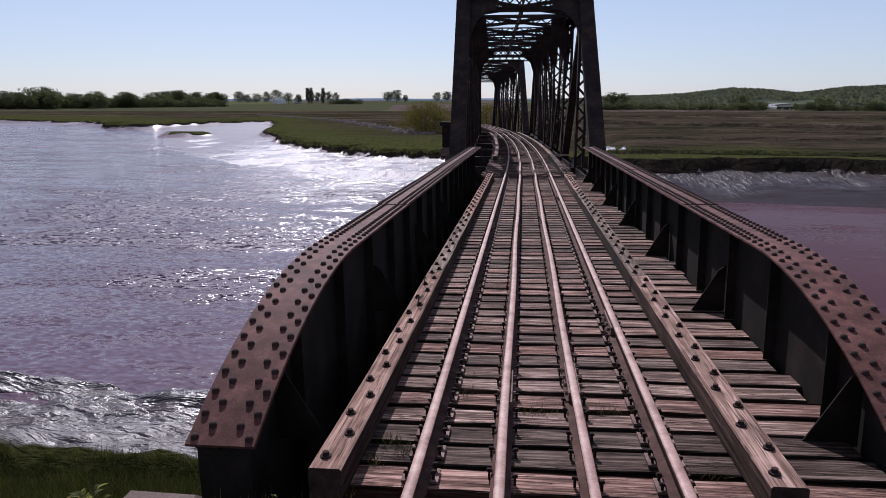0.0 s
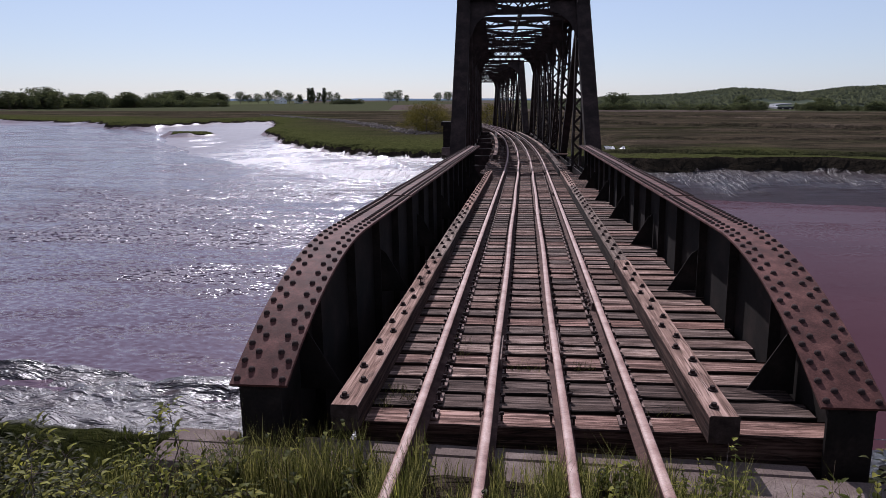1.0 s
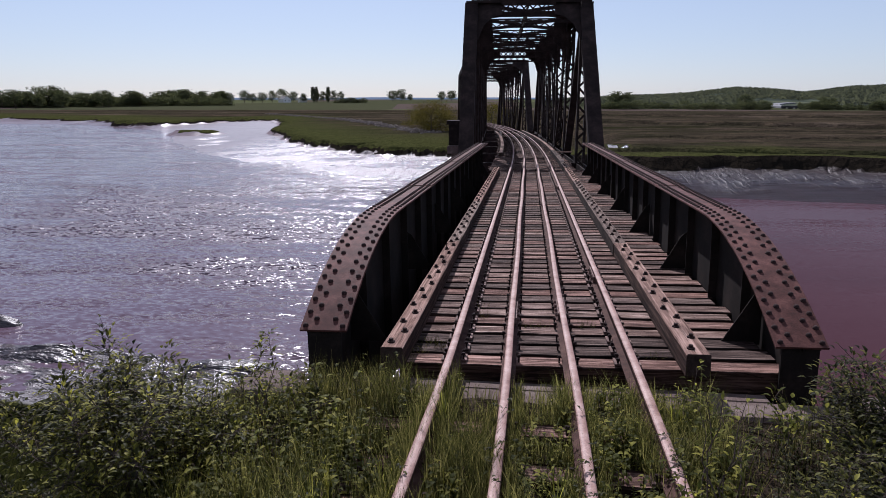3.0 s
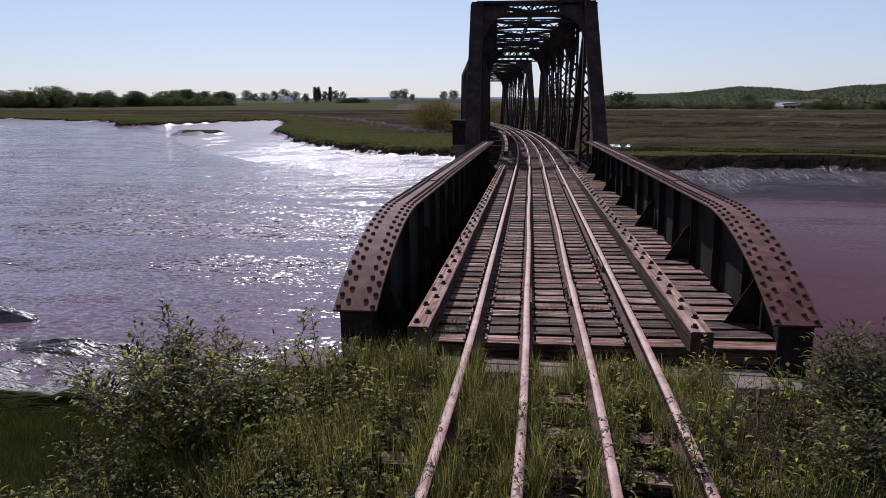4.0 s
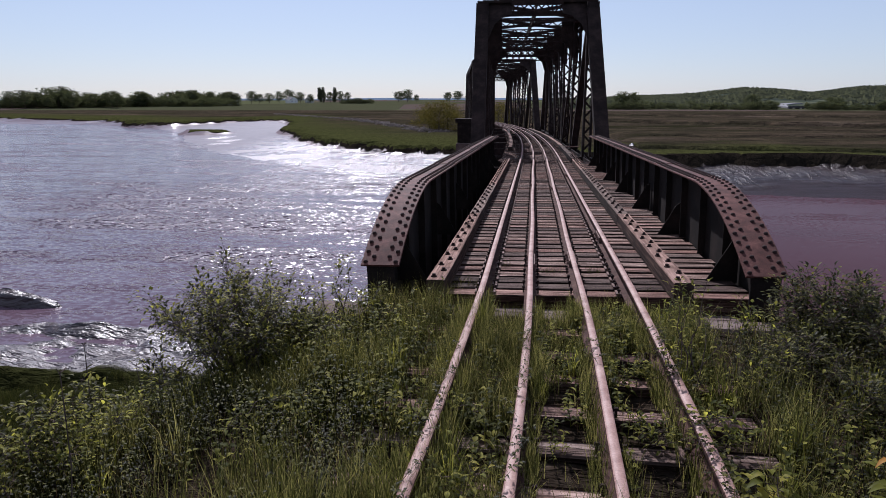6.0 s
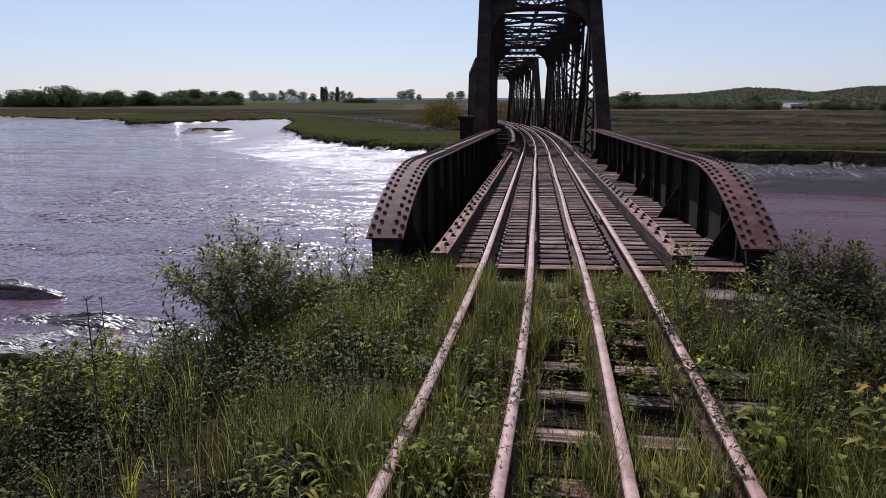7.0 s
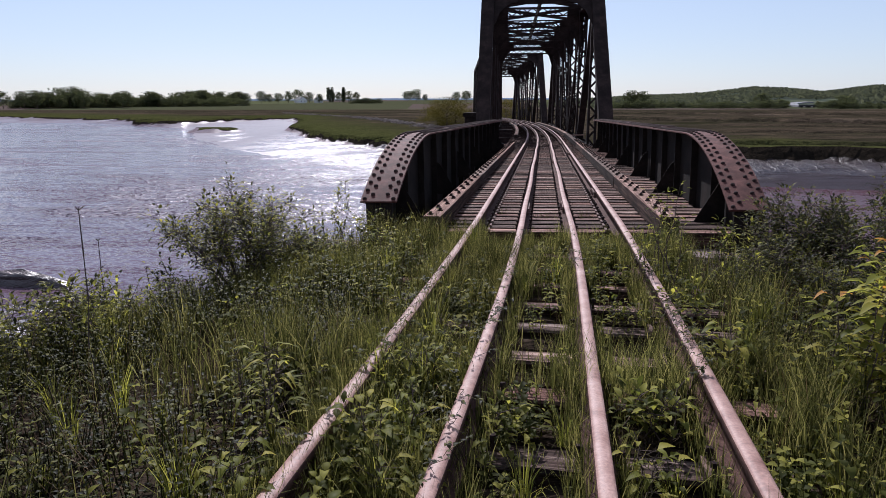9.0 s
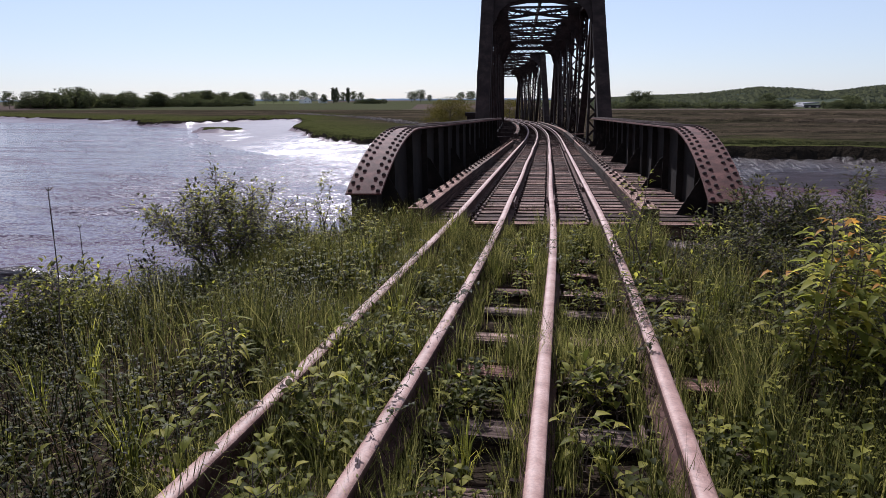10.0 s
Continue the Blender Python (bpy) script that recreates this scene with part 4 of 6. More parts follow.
def guard(u, pieces, start, end):
    s = start
    while s < end:
        e = min(end, s + pieces)
        t = thing("guard_timber", "weathered grey timber guard bolted along the tie ends", "guard timber", None, "timber guards")
        md = Mesh()
        n = max(2, int((e - s) / 0.8))
        mats = [track(s + 0.004 + (e - s - 0.008) * i / n, u + rng.uniform(-0.006, 0.006), 0.004) for i in range(n + 1)]
        md.sweep([(-0.1, 0), (0.1, 0), (0.1, 0.185), (0.09, 0.197), (-0.09, 0.197), (-0.1, 0.185)], mats)
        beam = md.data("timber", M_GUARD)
        beam.materials.append(M_END_SHADED)
        beam.materials.append(M_GUARD_SHADED)
        # ends and side faces take the painted shade, the top the lit wood
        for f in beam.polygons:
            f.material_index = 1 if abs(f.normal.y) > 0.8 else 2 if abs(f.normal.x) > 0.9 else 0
        part("timber", beam, M_GUARD, t)
        k = s + 0.14
        while k < e - 0.05:
            if k < 22:
                part("bolt", BOLT, M_SPIKE, t, m=track(k, u + (0.035 if int(k / 0.3) % 2 else -0.035), 0.201))
            k += 0.3
        s = e


guard(-1.29, 5.0, 0.02, 20.05)
guard(1.31, 4.9, 0.05, 19.65)
guard(-1.42, 10.5, 29.0, 64)
guard(1.3, 10.5, 20.0, 64)

plank = timber_data("plank", 1.25, 0.2, 0.06, 0.006, M_GUARD, rng, 0.004)
tagged(part("plank", plank, M_GUARD, None, m=track(31.5, 1.75, 0.07)), "pale bleached plank lying across the tie ends", "plank")

# ---------- distance: hills, woods, trees, houses, road ----------
def polar(az, d):
    return Vector((d * math.sin(radians(az)), d * math.cos(radians(az)), 0))


RIDGE_AZ = [-8, 4, 8.6, 12.6, 16, 18, 20.7, 22.6, 23.6, 26.7, 31, 40, 60]
RIDGE_H = [0, 3, 10, 13, 25, 22, 15, 22, 26, 30, 33, 36, 38]


def hill_z(az, r):
    h = float(np.interp(az, RIDGE_AZ, RIDGE_H))
    t = min(1.0, max(0.0, (r - 445) / (1650 - 445)))
    t = 0.2 * t + 0.8 * t * t * (3 - 2 * t)
    p = polar(az, r)
    return -3.9 + (h + 4) * t + 3 * t * noise.fractal(Vector((p.x * 0.004, p.y * 0.004, 1.0)), 1.0, 2.0, 4)


def mat_hill():
    m, nt, b, v = mat_base("wooded_hill", 0.95, 0.0, 0.0)
    g = geo_pos(nt)
    c, f = ramp_noise(nt, 0.01, [(0.36, (0.04, 0.048, 0.038)), (0.52, (0.055, 0.065, 0.048)), (0.6, (0.1, 0.108, 0.07)), (0.7, (0.07, 0.075, 0.055))], 6, 0.6, g.outputs["Position"])
    c2, f2 = ramp_noise(nt, 0.12, [(0.3, (0.5, 0.5, 0.5)), (0.7, (1.2, 1.2, 1.2))], 4, 0.7, g.outputs["Position"])
    nt.links.new(mixc(nt, c, c2, 0.8, "MULTIPLY"), b.inputs["Base Color"])
    return m


M_HILL = mat_hill()
# greyed, low-contrast tones carry the hills' haze in the colour
M_WOODS = mat_leaf("woodland", (0.062, 0.07, 0.063), (0.07, 0.078, 0.068), (0.085, 0.092, 0.076), 0.45, 1.0, 0.0)
hm = Mesh()
h_az = np.linspace(-9, 60, 150)
h_r = np.linspace(445, 2300, 60)
hv = [(*polar(a, r).xy, hill_z(a, r)) for r in h_r for a in h_az]
hm.v = [tuple(q) for q in hv]
na = len(h_az)
hm.f = [(j * na + i, j * na + i + 1, (j + 1) * na + i + 1, (j + 1) * na + i) for j in range(len(h_r) - 1) for i in range(na - 1)]
tagged(part("hill", hm, M_HILL, smooth=True), "low wooded hills along the far side of the valley", "hill", kind="structure")
lm = Mesh()
for i in range(60):
    a = -48 + i
    p, q = polar(a, 3600), polar(a + 1, 3600)
    ha, hb = (18 + 10 * noise.noise(Vector((k * 0.13, 2.0, 0))) for k in (a, a + 1))
    lm.add([(p.x, p.y, -10), (q.x, q.y, -10), (q.x * 1.05, q.y * 1.05, hb), (p.x * 1.05, p.y * 1.05, ha)], [(0, 1, 2, 3)])
# distance haze is painted into the ridge as blue
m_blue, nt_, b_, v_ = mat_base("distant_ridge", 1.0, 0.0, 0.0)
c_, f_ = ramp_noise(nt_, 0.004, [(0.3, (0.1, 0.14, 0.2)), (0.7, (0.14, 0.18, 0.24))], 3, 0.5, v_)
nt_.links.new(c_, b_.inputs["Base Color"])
tagged(part("backdrop", lm, m_blue), "faint ridge beyond the estuary, tinted blue as haze", "ridge", kind="structure")


def leaf_cards(centres, size, rg, flat=0.5, pts=4):
    """Small folded leaves or leaf clumps round the given centres; two triangles each."""
    n = len(centres)
    d = rg.normal(size=(n, 3))
    d[:, 2] *= flat
    d /= np.linalg.norm(d, axis=1)[:, None] + 1e-9
    e = np.cross(d, rg.normal(size=(n, 3)))
    e /= np.linalg.norm(e, axis=1)[:, None] + 1e-9
    sz = size * rg.uniform(0.6, 1.35, size=(n, 1))
    c = np.asarray(centres)
    up = np.cross(d, e)
    vs = np.stack([c - d * sz, c + e * sz * 0.45 + up * sz * 0.12, c + d * sz, c - e * sz * 0.45 + up * sz * 0.12], 1).reshape(-1, 3)
    i = np.arange(n)[:, None] * 4
    return vs, np.concatenate([i + np.array([[0, 1, 2]]), i + np.array([[0, 2, 3]])], 0)


def np_mesh(name, vs, tris, material, smooth=False):
    me = bpy.data.meshes.new(name)
    vs = np.asarray(vs, dtype=np.float32)
    tris = np.asarray(tris, dtype=np.int32)
    me.vertices.add(len(vs))
    me.vertices.foreach_set("co", vs.ravel())
    me.loops.add(tris.size)
    me.loops.foreach_set("vertex_index", tris.ravel())
    me.polygons.add(len(tris))
    me.polygons.foreach_set("loop_start", np.arange(len(tris), dtype=np.int32) * 3)
    me.polygons.foreach_set("loop_total", np.full(len(tris), 3, dtype=np.int32))
    me.update(calc_edges=True)
    me.validate()
    me.materials.append(material)
    return me


nrg = np.random.default_rng(11)


def tree_model(shape, seed, material, label, category):
    """A tree one metre high: tapered trunk with limbs, and a crown of many leaf clumps with gaps."""
    rg = np.random.default_rng(seed)
    t = thing(category.replace(" ", "_"), label, category, Matrix.Translation((0, 0, -400)))
    tr = Mesh()
    tr.tube((0, 0, -0.03), (0.01, 0, 0.55), 0.022, 0.01, 6)
    cs = []
    k = 9
    wide = {"round": 0.36, "tall": 0.13, "bush": 0.6}[shape]
    low = {"round": 0.3, "tall": 0.15, "bush": 0.12}[shape]
    for i in range(k):
        a = i * 2.4 + rg.uniform(-0.4, 0.4)
        z = low + (0.95 - low) * (i + 0.5) / k
        r = wide * math.sin(math.pi * min(0.95, 0.25 + 0.72 * (z - low) / (1 - low))) * rg.uniform(0.55, 1.0)
        tip = Vector((r * math.cos(a), r * math.sin(a), z))
        tr.tube((0, 0, z * 0.6), tip, 0.009, 0.003, 4)
        n = 150 if material != M_WILLOW else 620
        p = rg.normal(size=(n, 3)) * np.array([wide * 0.27, wide * 0.27, 0.085]) + np.array(tip)
        cs.append(p)
    cs = np.concatenate(cs)
    cs[:, 2] = np.clip(cs[:, 2], low * 0.6, 1.02)
    part("trunk", tr, M_BARK, t)
    part("crown", np_mesh("crown", *leaf_cards(cs, 0.042 if shape != "bush" else (0.05 if material != M_WILLOW else 0.019), rg), material), material, t)
    return t


T_ROUND = [tree_model("round", 20 + i, M_TREE, "dark round-crowned tree on the marsh edge", "tree") for i in range(4)]
T_TALL = tree_model("tall", 31, M_TREE, "slim upright tree beside the farmland", "tree")
T_BUSH = [tree_model("bush", 40 + i, M_TREE, "dark spreading bush on the marsh edge", "bush") for i in range(2)]
trg = random.Random(3)


def plant_far(model, az, d, h, wide=1.0, z=None, group="far trees"):
    p = polar(az, d)
    p.z = ground_z(p.x, p.y) - 0.2 if z is None else z
    c = copy_thing(model, Matrix.Translation(p) @ Matrix.Rotation(trg.uniform(0, 6.28), 4, "Z") @ Matrix.Diagonal((h * wide, h * wide, h, 1)))
    c["group"] = group
    return c


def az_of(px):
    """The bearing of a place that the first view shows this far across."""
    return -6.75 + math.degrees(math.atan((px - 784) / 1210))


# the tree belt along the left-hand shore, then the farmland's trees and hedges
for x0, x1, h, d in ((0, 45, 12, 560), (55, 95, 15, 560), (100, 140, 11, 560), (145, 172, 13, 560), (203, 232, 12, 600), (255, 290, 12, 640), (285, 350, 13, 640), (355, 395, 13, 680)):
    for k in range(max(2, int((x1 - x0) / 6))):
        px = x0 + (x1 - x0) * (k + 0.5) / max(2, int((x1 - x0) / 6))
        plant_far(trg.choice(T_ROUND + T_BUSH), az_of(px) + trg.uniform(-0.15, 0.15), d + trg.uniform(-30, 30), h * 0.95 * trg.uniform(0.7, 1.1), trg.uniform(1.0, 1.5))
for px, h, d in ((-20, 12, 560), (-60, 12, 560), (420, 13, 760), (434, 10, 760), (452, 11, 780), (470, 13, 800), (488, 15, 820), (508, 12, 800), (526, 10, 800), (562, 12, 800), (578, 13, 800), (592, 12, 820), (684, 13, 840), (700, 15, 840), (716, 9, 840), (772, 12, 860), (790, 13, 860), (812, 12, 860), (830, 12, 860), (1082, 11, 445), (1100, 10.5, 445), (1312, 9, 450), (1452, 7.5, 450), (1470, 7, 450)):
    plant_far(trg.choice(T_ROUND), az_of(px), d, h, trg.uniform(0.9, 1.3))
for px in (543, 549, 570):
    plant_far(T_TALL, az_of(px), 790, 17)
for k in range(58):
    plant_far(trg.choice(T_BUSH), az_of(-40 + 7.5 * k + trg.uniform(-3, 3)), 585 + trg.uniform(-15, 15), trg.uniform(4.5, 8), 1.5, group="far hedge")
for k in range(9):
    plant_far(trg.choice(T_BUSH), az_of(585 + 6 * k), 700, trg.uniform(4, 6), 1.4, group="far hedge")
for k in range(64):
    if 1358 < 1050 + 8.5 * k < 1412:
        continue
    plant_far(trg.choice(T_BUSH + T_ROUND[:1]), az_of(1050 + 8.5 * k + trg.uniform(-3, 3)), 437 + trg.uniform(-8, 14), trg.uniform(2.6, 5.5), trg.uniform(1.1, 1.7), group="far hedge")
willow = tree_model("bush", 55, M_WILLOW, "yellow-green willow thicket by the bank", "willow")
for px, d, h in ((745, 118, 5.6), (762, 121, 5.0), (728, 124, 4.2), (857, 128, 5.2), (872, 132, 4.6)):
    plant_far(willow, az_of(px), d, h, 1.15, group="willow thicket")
for t in T_ROUND + T_BUSH + [T_TALL, willow]:
    for o in (t, *t.children_recursive):
        bpy.data.objects.remove(o)

# woods on the hills: clumps of crowns
wc, hs = [], []
for _ in range(15000):
    a, r = trg.uniform(2, 38), 470 + 1350 * trg.random() ** 0.9
    p = polar(a, r)
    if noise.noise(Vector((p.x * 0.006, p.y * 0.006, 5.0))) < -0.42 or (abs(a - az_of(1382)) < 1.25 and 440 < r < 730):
        continue
    h = trg.uniform(3, 6) * (0.5 + 0.35 * r / 900)
    z = hill_z(a, r)
    for _k in range(5):
        wc.append((p.x + trg.gauss(0, 2.2), p.y + trg.gauss(0, 2.2), z + h * trg.uniform(0.15, 0.8)))
woods = new("woods", np_mesh("woods", *leaf_cards(np.array(wc), 2.0, nrg, 0.8), M_WOODS))
tagged(woods, "mixed woodland covering the low hills", "woods", kind="stuff")

m_white, nt_, b_, v_ = mat_base("white_siding", 0.7, 0.0, 0.3)
c_, f_ = ramp_noise(nt_, 3.0, [(0.3, (0.6, 0.6, 0.6)), (0.7, (0.78, 0.78, 0.76))], 3, 0.5, v_)
nt_.links.new(c_, b_.inputs["Base Color"])
M_WHITE = m_white
M_ROOF = mat_steel("roof_shingle", (0.05, 0.05, 0.055), (0.09, 0.09, 0.095), (0.13, 0.13, 0.13), 0.8, 4.0, 0.3)
M_PANE = mat_steel("dark_pane", (0.02, 0.025, 0.03), (0.03, 0.035, 0.04), (0.05, 0.055, 0.06), 0.2, 3.0)


def house(az, d, w, l, h, label):
    p = polar(az, d)
    z = ground_z(p.x, p.y) - 0.2
    t = thing("farmhouse", label, "house", Matrix.Translation((p.x, p.y, z)) @ Matrix.Rotation(radians(-az + 20), 4, "Z"), "farmhouses")
    wl = Mesh()
    wl.box(-w / 2, w / 2, -l / 2, l / 2, 0, h)
    wl.add([(-w / 2, s * l / 2, h) for s in (-1, 1)] + [(w / 2, s * l / 2, h) for s in (-1, 1)] + [(0, s * l / 2, h + w * 0.35) for s in (-1, 1)], [(0, 2, 4), (3, 1, 5)])
    part("wall", wl, M_WHITE, t)
    rf_ = Mesh()
    for s in (-1, 1):
        rf_.bar((s * (w / 4 + 0.15), -l / 2 - 0.3, h + w * 0.165), (s * (w / 4 + 0.15), l / 2 + 0.3, h + w * 0.165), w * 0.64, 0.2, (s * 0.57, 0, 0.82))
    part("roof", rf_, M_ROOF, t)
    for k in (-0.25, 0.25):
        wn_ = Mesh()
        wn_.box(w * k - 0.5, w * k + 0.5, -l / 2 - 0.05, -l / 2 + 0.05, h * 0.4, h * 0.75)
        part("window", wn_, M_PANE, t)


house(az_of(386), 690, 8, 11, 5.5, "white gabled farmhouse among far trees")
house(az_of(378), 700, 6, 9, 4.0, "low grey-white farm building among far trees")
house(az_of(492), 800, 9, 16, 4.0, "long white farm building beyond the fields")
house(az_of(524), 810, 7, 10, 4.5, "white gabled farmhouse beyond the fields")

# the highway that climbs the hill, and its overpass
M_ROAD = mat_steel("far_road", (0.14, 0.14, 0.145), (0.18, 0.18, 0.185), (0.22, 0.22, 0.22), 0.8, 0.1, 0.4)
M_ROCK_FAR = mat_steel("far_concrete", (0.05, 0.05, 0.05), (0.07, 0.07, 0.07), (0.1, 0.1, 0.1), 0.9, 0.3, 0.1)
rd = Mesh()
rp = []
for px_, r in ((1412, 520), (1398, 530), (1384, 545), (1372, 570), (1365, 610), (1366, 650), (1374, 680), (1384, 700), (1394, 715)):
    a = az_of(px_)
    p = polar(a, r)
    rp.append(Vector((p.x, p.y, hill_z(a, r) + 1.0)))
for i, p in enumerate(rp):
    d = rp[min(i + 1, len(rp) - 1)] - rp[max(i - 1, 0)]
    n = Vector((d.y, -d.x, 0)).normalized() * 3.5
    up = Vector((0, 0, -0.15 if n.y < 0 else 0.15))
    rd.v += [tuple(p - n - up), tuple(p + n + up), tuple(p + n + up - Vector((0, 0, 2))), tuple(p - n - up - Vector((0, 0, 2)))]
for i in range(len(rp) - 1):
    for j in range(4):
        rd.f.append((4 * i + j, 4 * i + (j + 1) % 4, 4 * i + 4 + (j + 1) % 4, 4 * i + 4 + j))
op = thing("overpass", "low dark concrete overpass where the highway reaches the marsh", "overpass", None)
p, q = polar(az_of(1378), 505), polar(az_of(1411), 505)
om = Mesh()
om.bar((p.x, p.y, -1.9), (q.x, q.y, -1.9), 9, 1.1)
part("deck", om, M_ROCK_FAR, op)
for f_ in (0.1, 0.5, 0.9):
    om = Mesh()
    c = p.lerp(q, f_)
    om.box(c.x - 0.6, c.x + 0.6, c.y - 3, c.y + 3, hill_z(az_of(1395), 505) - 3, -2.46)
    part("pier", om, M_ROCK_FAR, op)
tagged(part("road", rd, M_ROAD), "pale highway curving up the wooded hill", "road", kind="structure")

# ---------- plants on the embankment ----------
def soil_z(x, y):
    return ground_z(float(x), float(y))


def blades(n, seed):
    """Grass blades: thin, bent, tapering; three triangles each."""
    rg = np.random.default_rng(seed)
    xs, ys = rg.uniform(-5.6, 5.2, n * 3), rg.uniform(-7.2, 1.0, n * 3)
    pz = np.array([noise.noise(Vector((x * 1.1, y * 1.1, 0.0))) for x, y in zip(xs, ys)])
    pz2 = np.array([noise.noise(Vector((x * 3.2, y * 3.2, 7.0))) for x, y in zip(xs, ys)])
    cx = np.where(ys < 0, -0.0028 * ys * ys, 0)
    u = np.abs(xs - cx)
    dens = np.where(u < 1.0, 0.12, np.where(u < 1.5, 0.2, 0.22)) + 0.75 * pz + 0.8 * pz2
    dens = np.where((xs > -1.15) & (xs < -0.6) & (ys < -2), dens + 0.25, dens)
    dens = np.where((ys > -0.34) & (u < 3.1), 0.01, dens)
    dens = np.where((ys < -0.34) & (ys > -1.4) & (u < 2.4), dens + 0.2, dens)
    dens = np.where(((xs > 1.25) & (ys > -4.2)) | ((xs < -1.8) & (ys < -2.6)), dens - 0.12, dens)
    dens = np.where((xs > -0.2) & (xs < 0.95) & (ys > -3.9) & (ys < -2.2), dens - 0.3, dens)
    dens = np.where((xs < -1.25) & (ys < -3.9), dens - 0.3, dens)
    dens = np.where((xs > 1.25) & (ys > -4.8), dens - 0.12, dens)
    dens = np.where((xs < -1.1) & (ys < -4.3), dens - 0.32, dens)
    dens = np.where((xs > 1.2) & (ys > -2.2), dens - 0.3, dens)
    dens = np.where((xs > -0.24) & (xs < 1.0) & (ys > -6.0) & (ys < -1.9), dens - 0.3, dens)
    side_gap = np.min(np.abs((xs - cx)[:, None] - np.array([-0.8, -0.3, 0.255, 0.77])[None, :]), axis=1)
    dens = np.where((side_gap < 0.13) & (ys < -0.8), dens + 0.3, dens)
    keep = (rg.random(len(xs)) < np.clip(dens, 0.01, 1)) & ((ys < 0.2) | (u > 3.25))
    for rx in (-0.77, -0.265, 0.255, 0.77):
        keep &= np.abs(xs - cx - rx) > 0.034
    xs, ys, pz, u, pz2 = (q[keep][:n] for q in (xs, ys, pz, u, pz2))
    zs = np.array([soil_z(x, y) for x, y in zip(xs, ys)])
    m = len(xs)
    h = (np.where(u < 1.05, 0.12, 0.2) + 0.16 * pz + 0.15 * pz2) * rg.uniform(0.45, 1.6, m) + 0.04
    h = np.maximum(h, 0.03)
    h *= np.where((ys > -0.9) & (u < 2.2), 1.25, 1.0) * np.where((xs < -1.1) & (ys < -3.2), 1.15, 1.0)
    a = rg.uniform(0, 2 * np.pi, m)
    lean = h * rg.uniform(0.03, 0.5, m)
    dx, dy = np.cos(a) * lean, np.sin(a) * lean
    b = rg.uniform(0, 2 * np.pi, m)
    w = rg.uniform(0.0009, 0.0027, m) * np.where(rg.random(m) < 0.1, 1.7, 1.0)
    wx, wy = np.cos(b) * w, np.sin(b) * w
    base = np.stack([xs, ys, zs - 0.02], 1)
    mid = base + np.stack([dx * 0.3, dy * 0.3, h * 0.6], 1)
    tip = base + np.stack([dx, dy, h], 1)
    wv = np.stack([wx, wy, np.zeros(m)], 1)
    vs = np.stack([base - wv, base + wv, mid - wv * 0.8, mid + wv * 0.8, tip], 1).reshape(-1, 3)
    i = np.arange(m)[:, None] * 5
    tris = np.concatenate([i + np.array([[0, 1, 3]]), i + np.array([[0, 3, 2]]), i + np.array([[2, 3, 4]])], 0)
    return vs, tris


grass = new("grass", np_mesh("grass", *blades(230000, 5), M_GRASS))
tagged(grass, "tall sunlit grass overgrowing the old track bed", "grass", kind="stuff")


def hugging(n, seed):
    """Short grass and runners that crowd both sides of the rails in the track bed."""
    rg = np.random.default_rng(seed)
    out = []
    ys = rg.uniform(-7.0, -0.4, n)
    us = rg.choice([-0.77, -0.265, 0.255, 0.77], n)
    side = rg.choice([-1.0, 1.0], n)
    keep = np.array([noise.noise(Vector((u * 3 + sd * 5, y * 1.3, 11.0))) for u, y, sd in zip(us, ys, side)]) > -0.22
    keep &= (us < -0.5) | (ys > -2.4) | (rg.random(n) < 0.55)
    ys, us, side = ys[keep], us[keep], side[keep]
    m = len(ys)
    off = side * (0.045 + 0.09 * rg.random(m) ** 1.5)
    xs = -0.0028 * ys * ys + np.where(us < 0, us + 0.012 * ys, us) + off
    h = rg.uniform(0.1, 0.21, m) + np.where(us < -0.5, 0.1, 0.0) * rg.uniform(0.3, 1.4, m)
    base = np.stack([xs, ys, np.full(m, -0.06)], 1)
    a = rg.uniform(0, 6.28, m)
    lean = h * rg.uniform(0.05, 0.5, m)
    tip = base + np.stack([np.cos(a) * lean, np.sin(a) * lean, h + 0.05], 1)
    mid = base * 0.45 + tip * 0.55 + np.stack([0 * a, 0 * a, h * 0.08], 1)
    b = rg.uniform(0, 6.28, m)
    w = rg.uniform(0.001, 0.003, m)
    wv = np.stack([np.cos(b) * w, np.sin(b) * w, 0 * w], 1)
    vs = np.stack([base - wv, base + wv, mid - wv * 0.8, mid + wv * 0.8, tip], 1).reshape(-1, 3)
    i = np.arange(m)[:, None] * 5
    return vs, np.concatenate([i + np.array([[0, 1, 3]]), i + np.array([[0, 3, 2]]), i + np.array([[2, 3, 4]])], 0)


def bank_blades(n, seed):
    """Coarse grass on the slope of the near bank, beside the abutment."""
    rg = np.random.default_rng(seed)
    xs, ys = rg.uniform(-13, -2.6, n), rg.uniform(0.4, 8.3, n)
    zs = np.array([soil_z(x, y) for x, y in zip(xs, ys)])
    keep = on_turf(xs, ys)
    xs, ys, zs = xs[keep], ys[keep], zs[keep]
    m = len(xs)
    h = rg.uniform(0.15, 0.42, m)
    a, b = rg.uniform(0, 6.28, m), rg.uniform(0, 6.28, m)
    base = np.stack([xs, ys, zs - 0.03], 1)
    tip = base + np.stack([np.cos(a) * h * 0.45, np.sin(a) * h * 0.45, h], 1)
    w = rg.uniform(0.003, 0.007, m)
    wv = np.stack([np.cos(b) * w, np.sin(b) * w, 0 * w], 1)
    vs = np.stack([base - wv, base + wv, tip], 1).reshape(-1, 3)
    return vs, np.arange(m * 3).reshape(-1, 3)


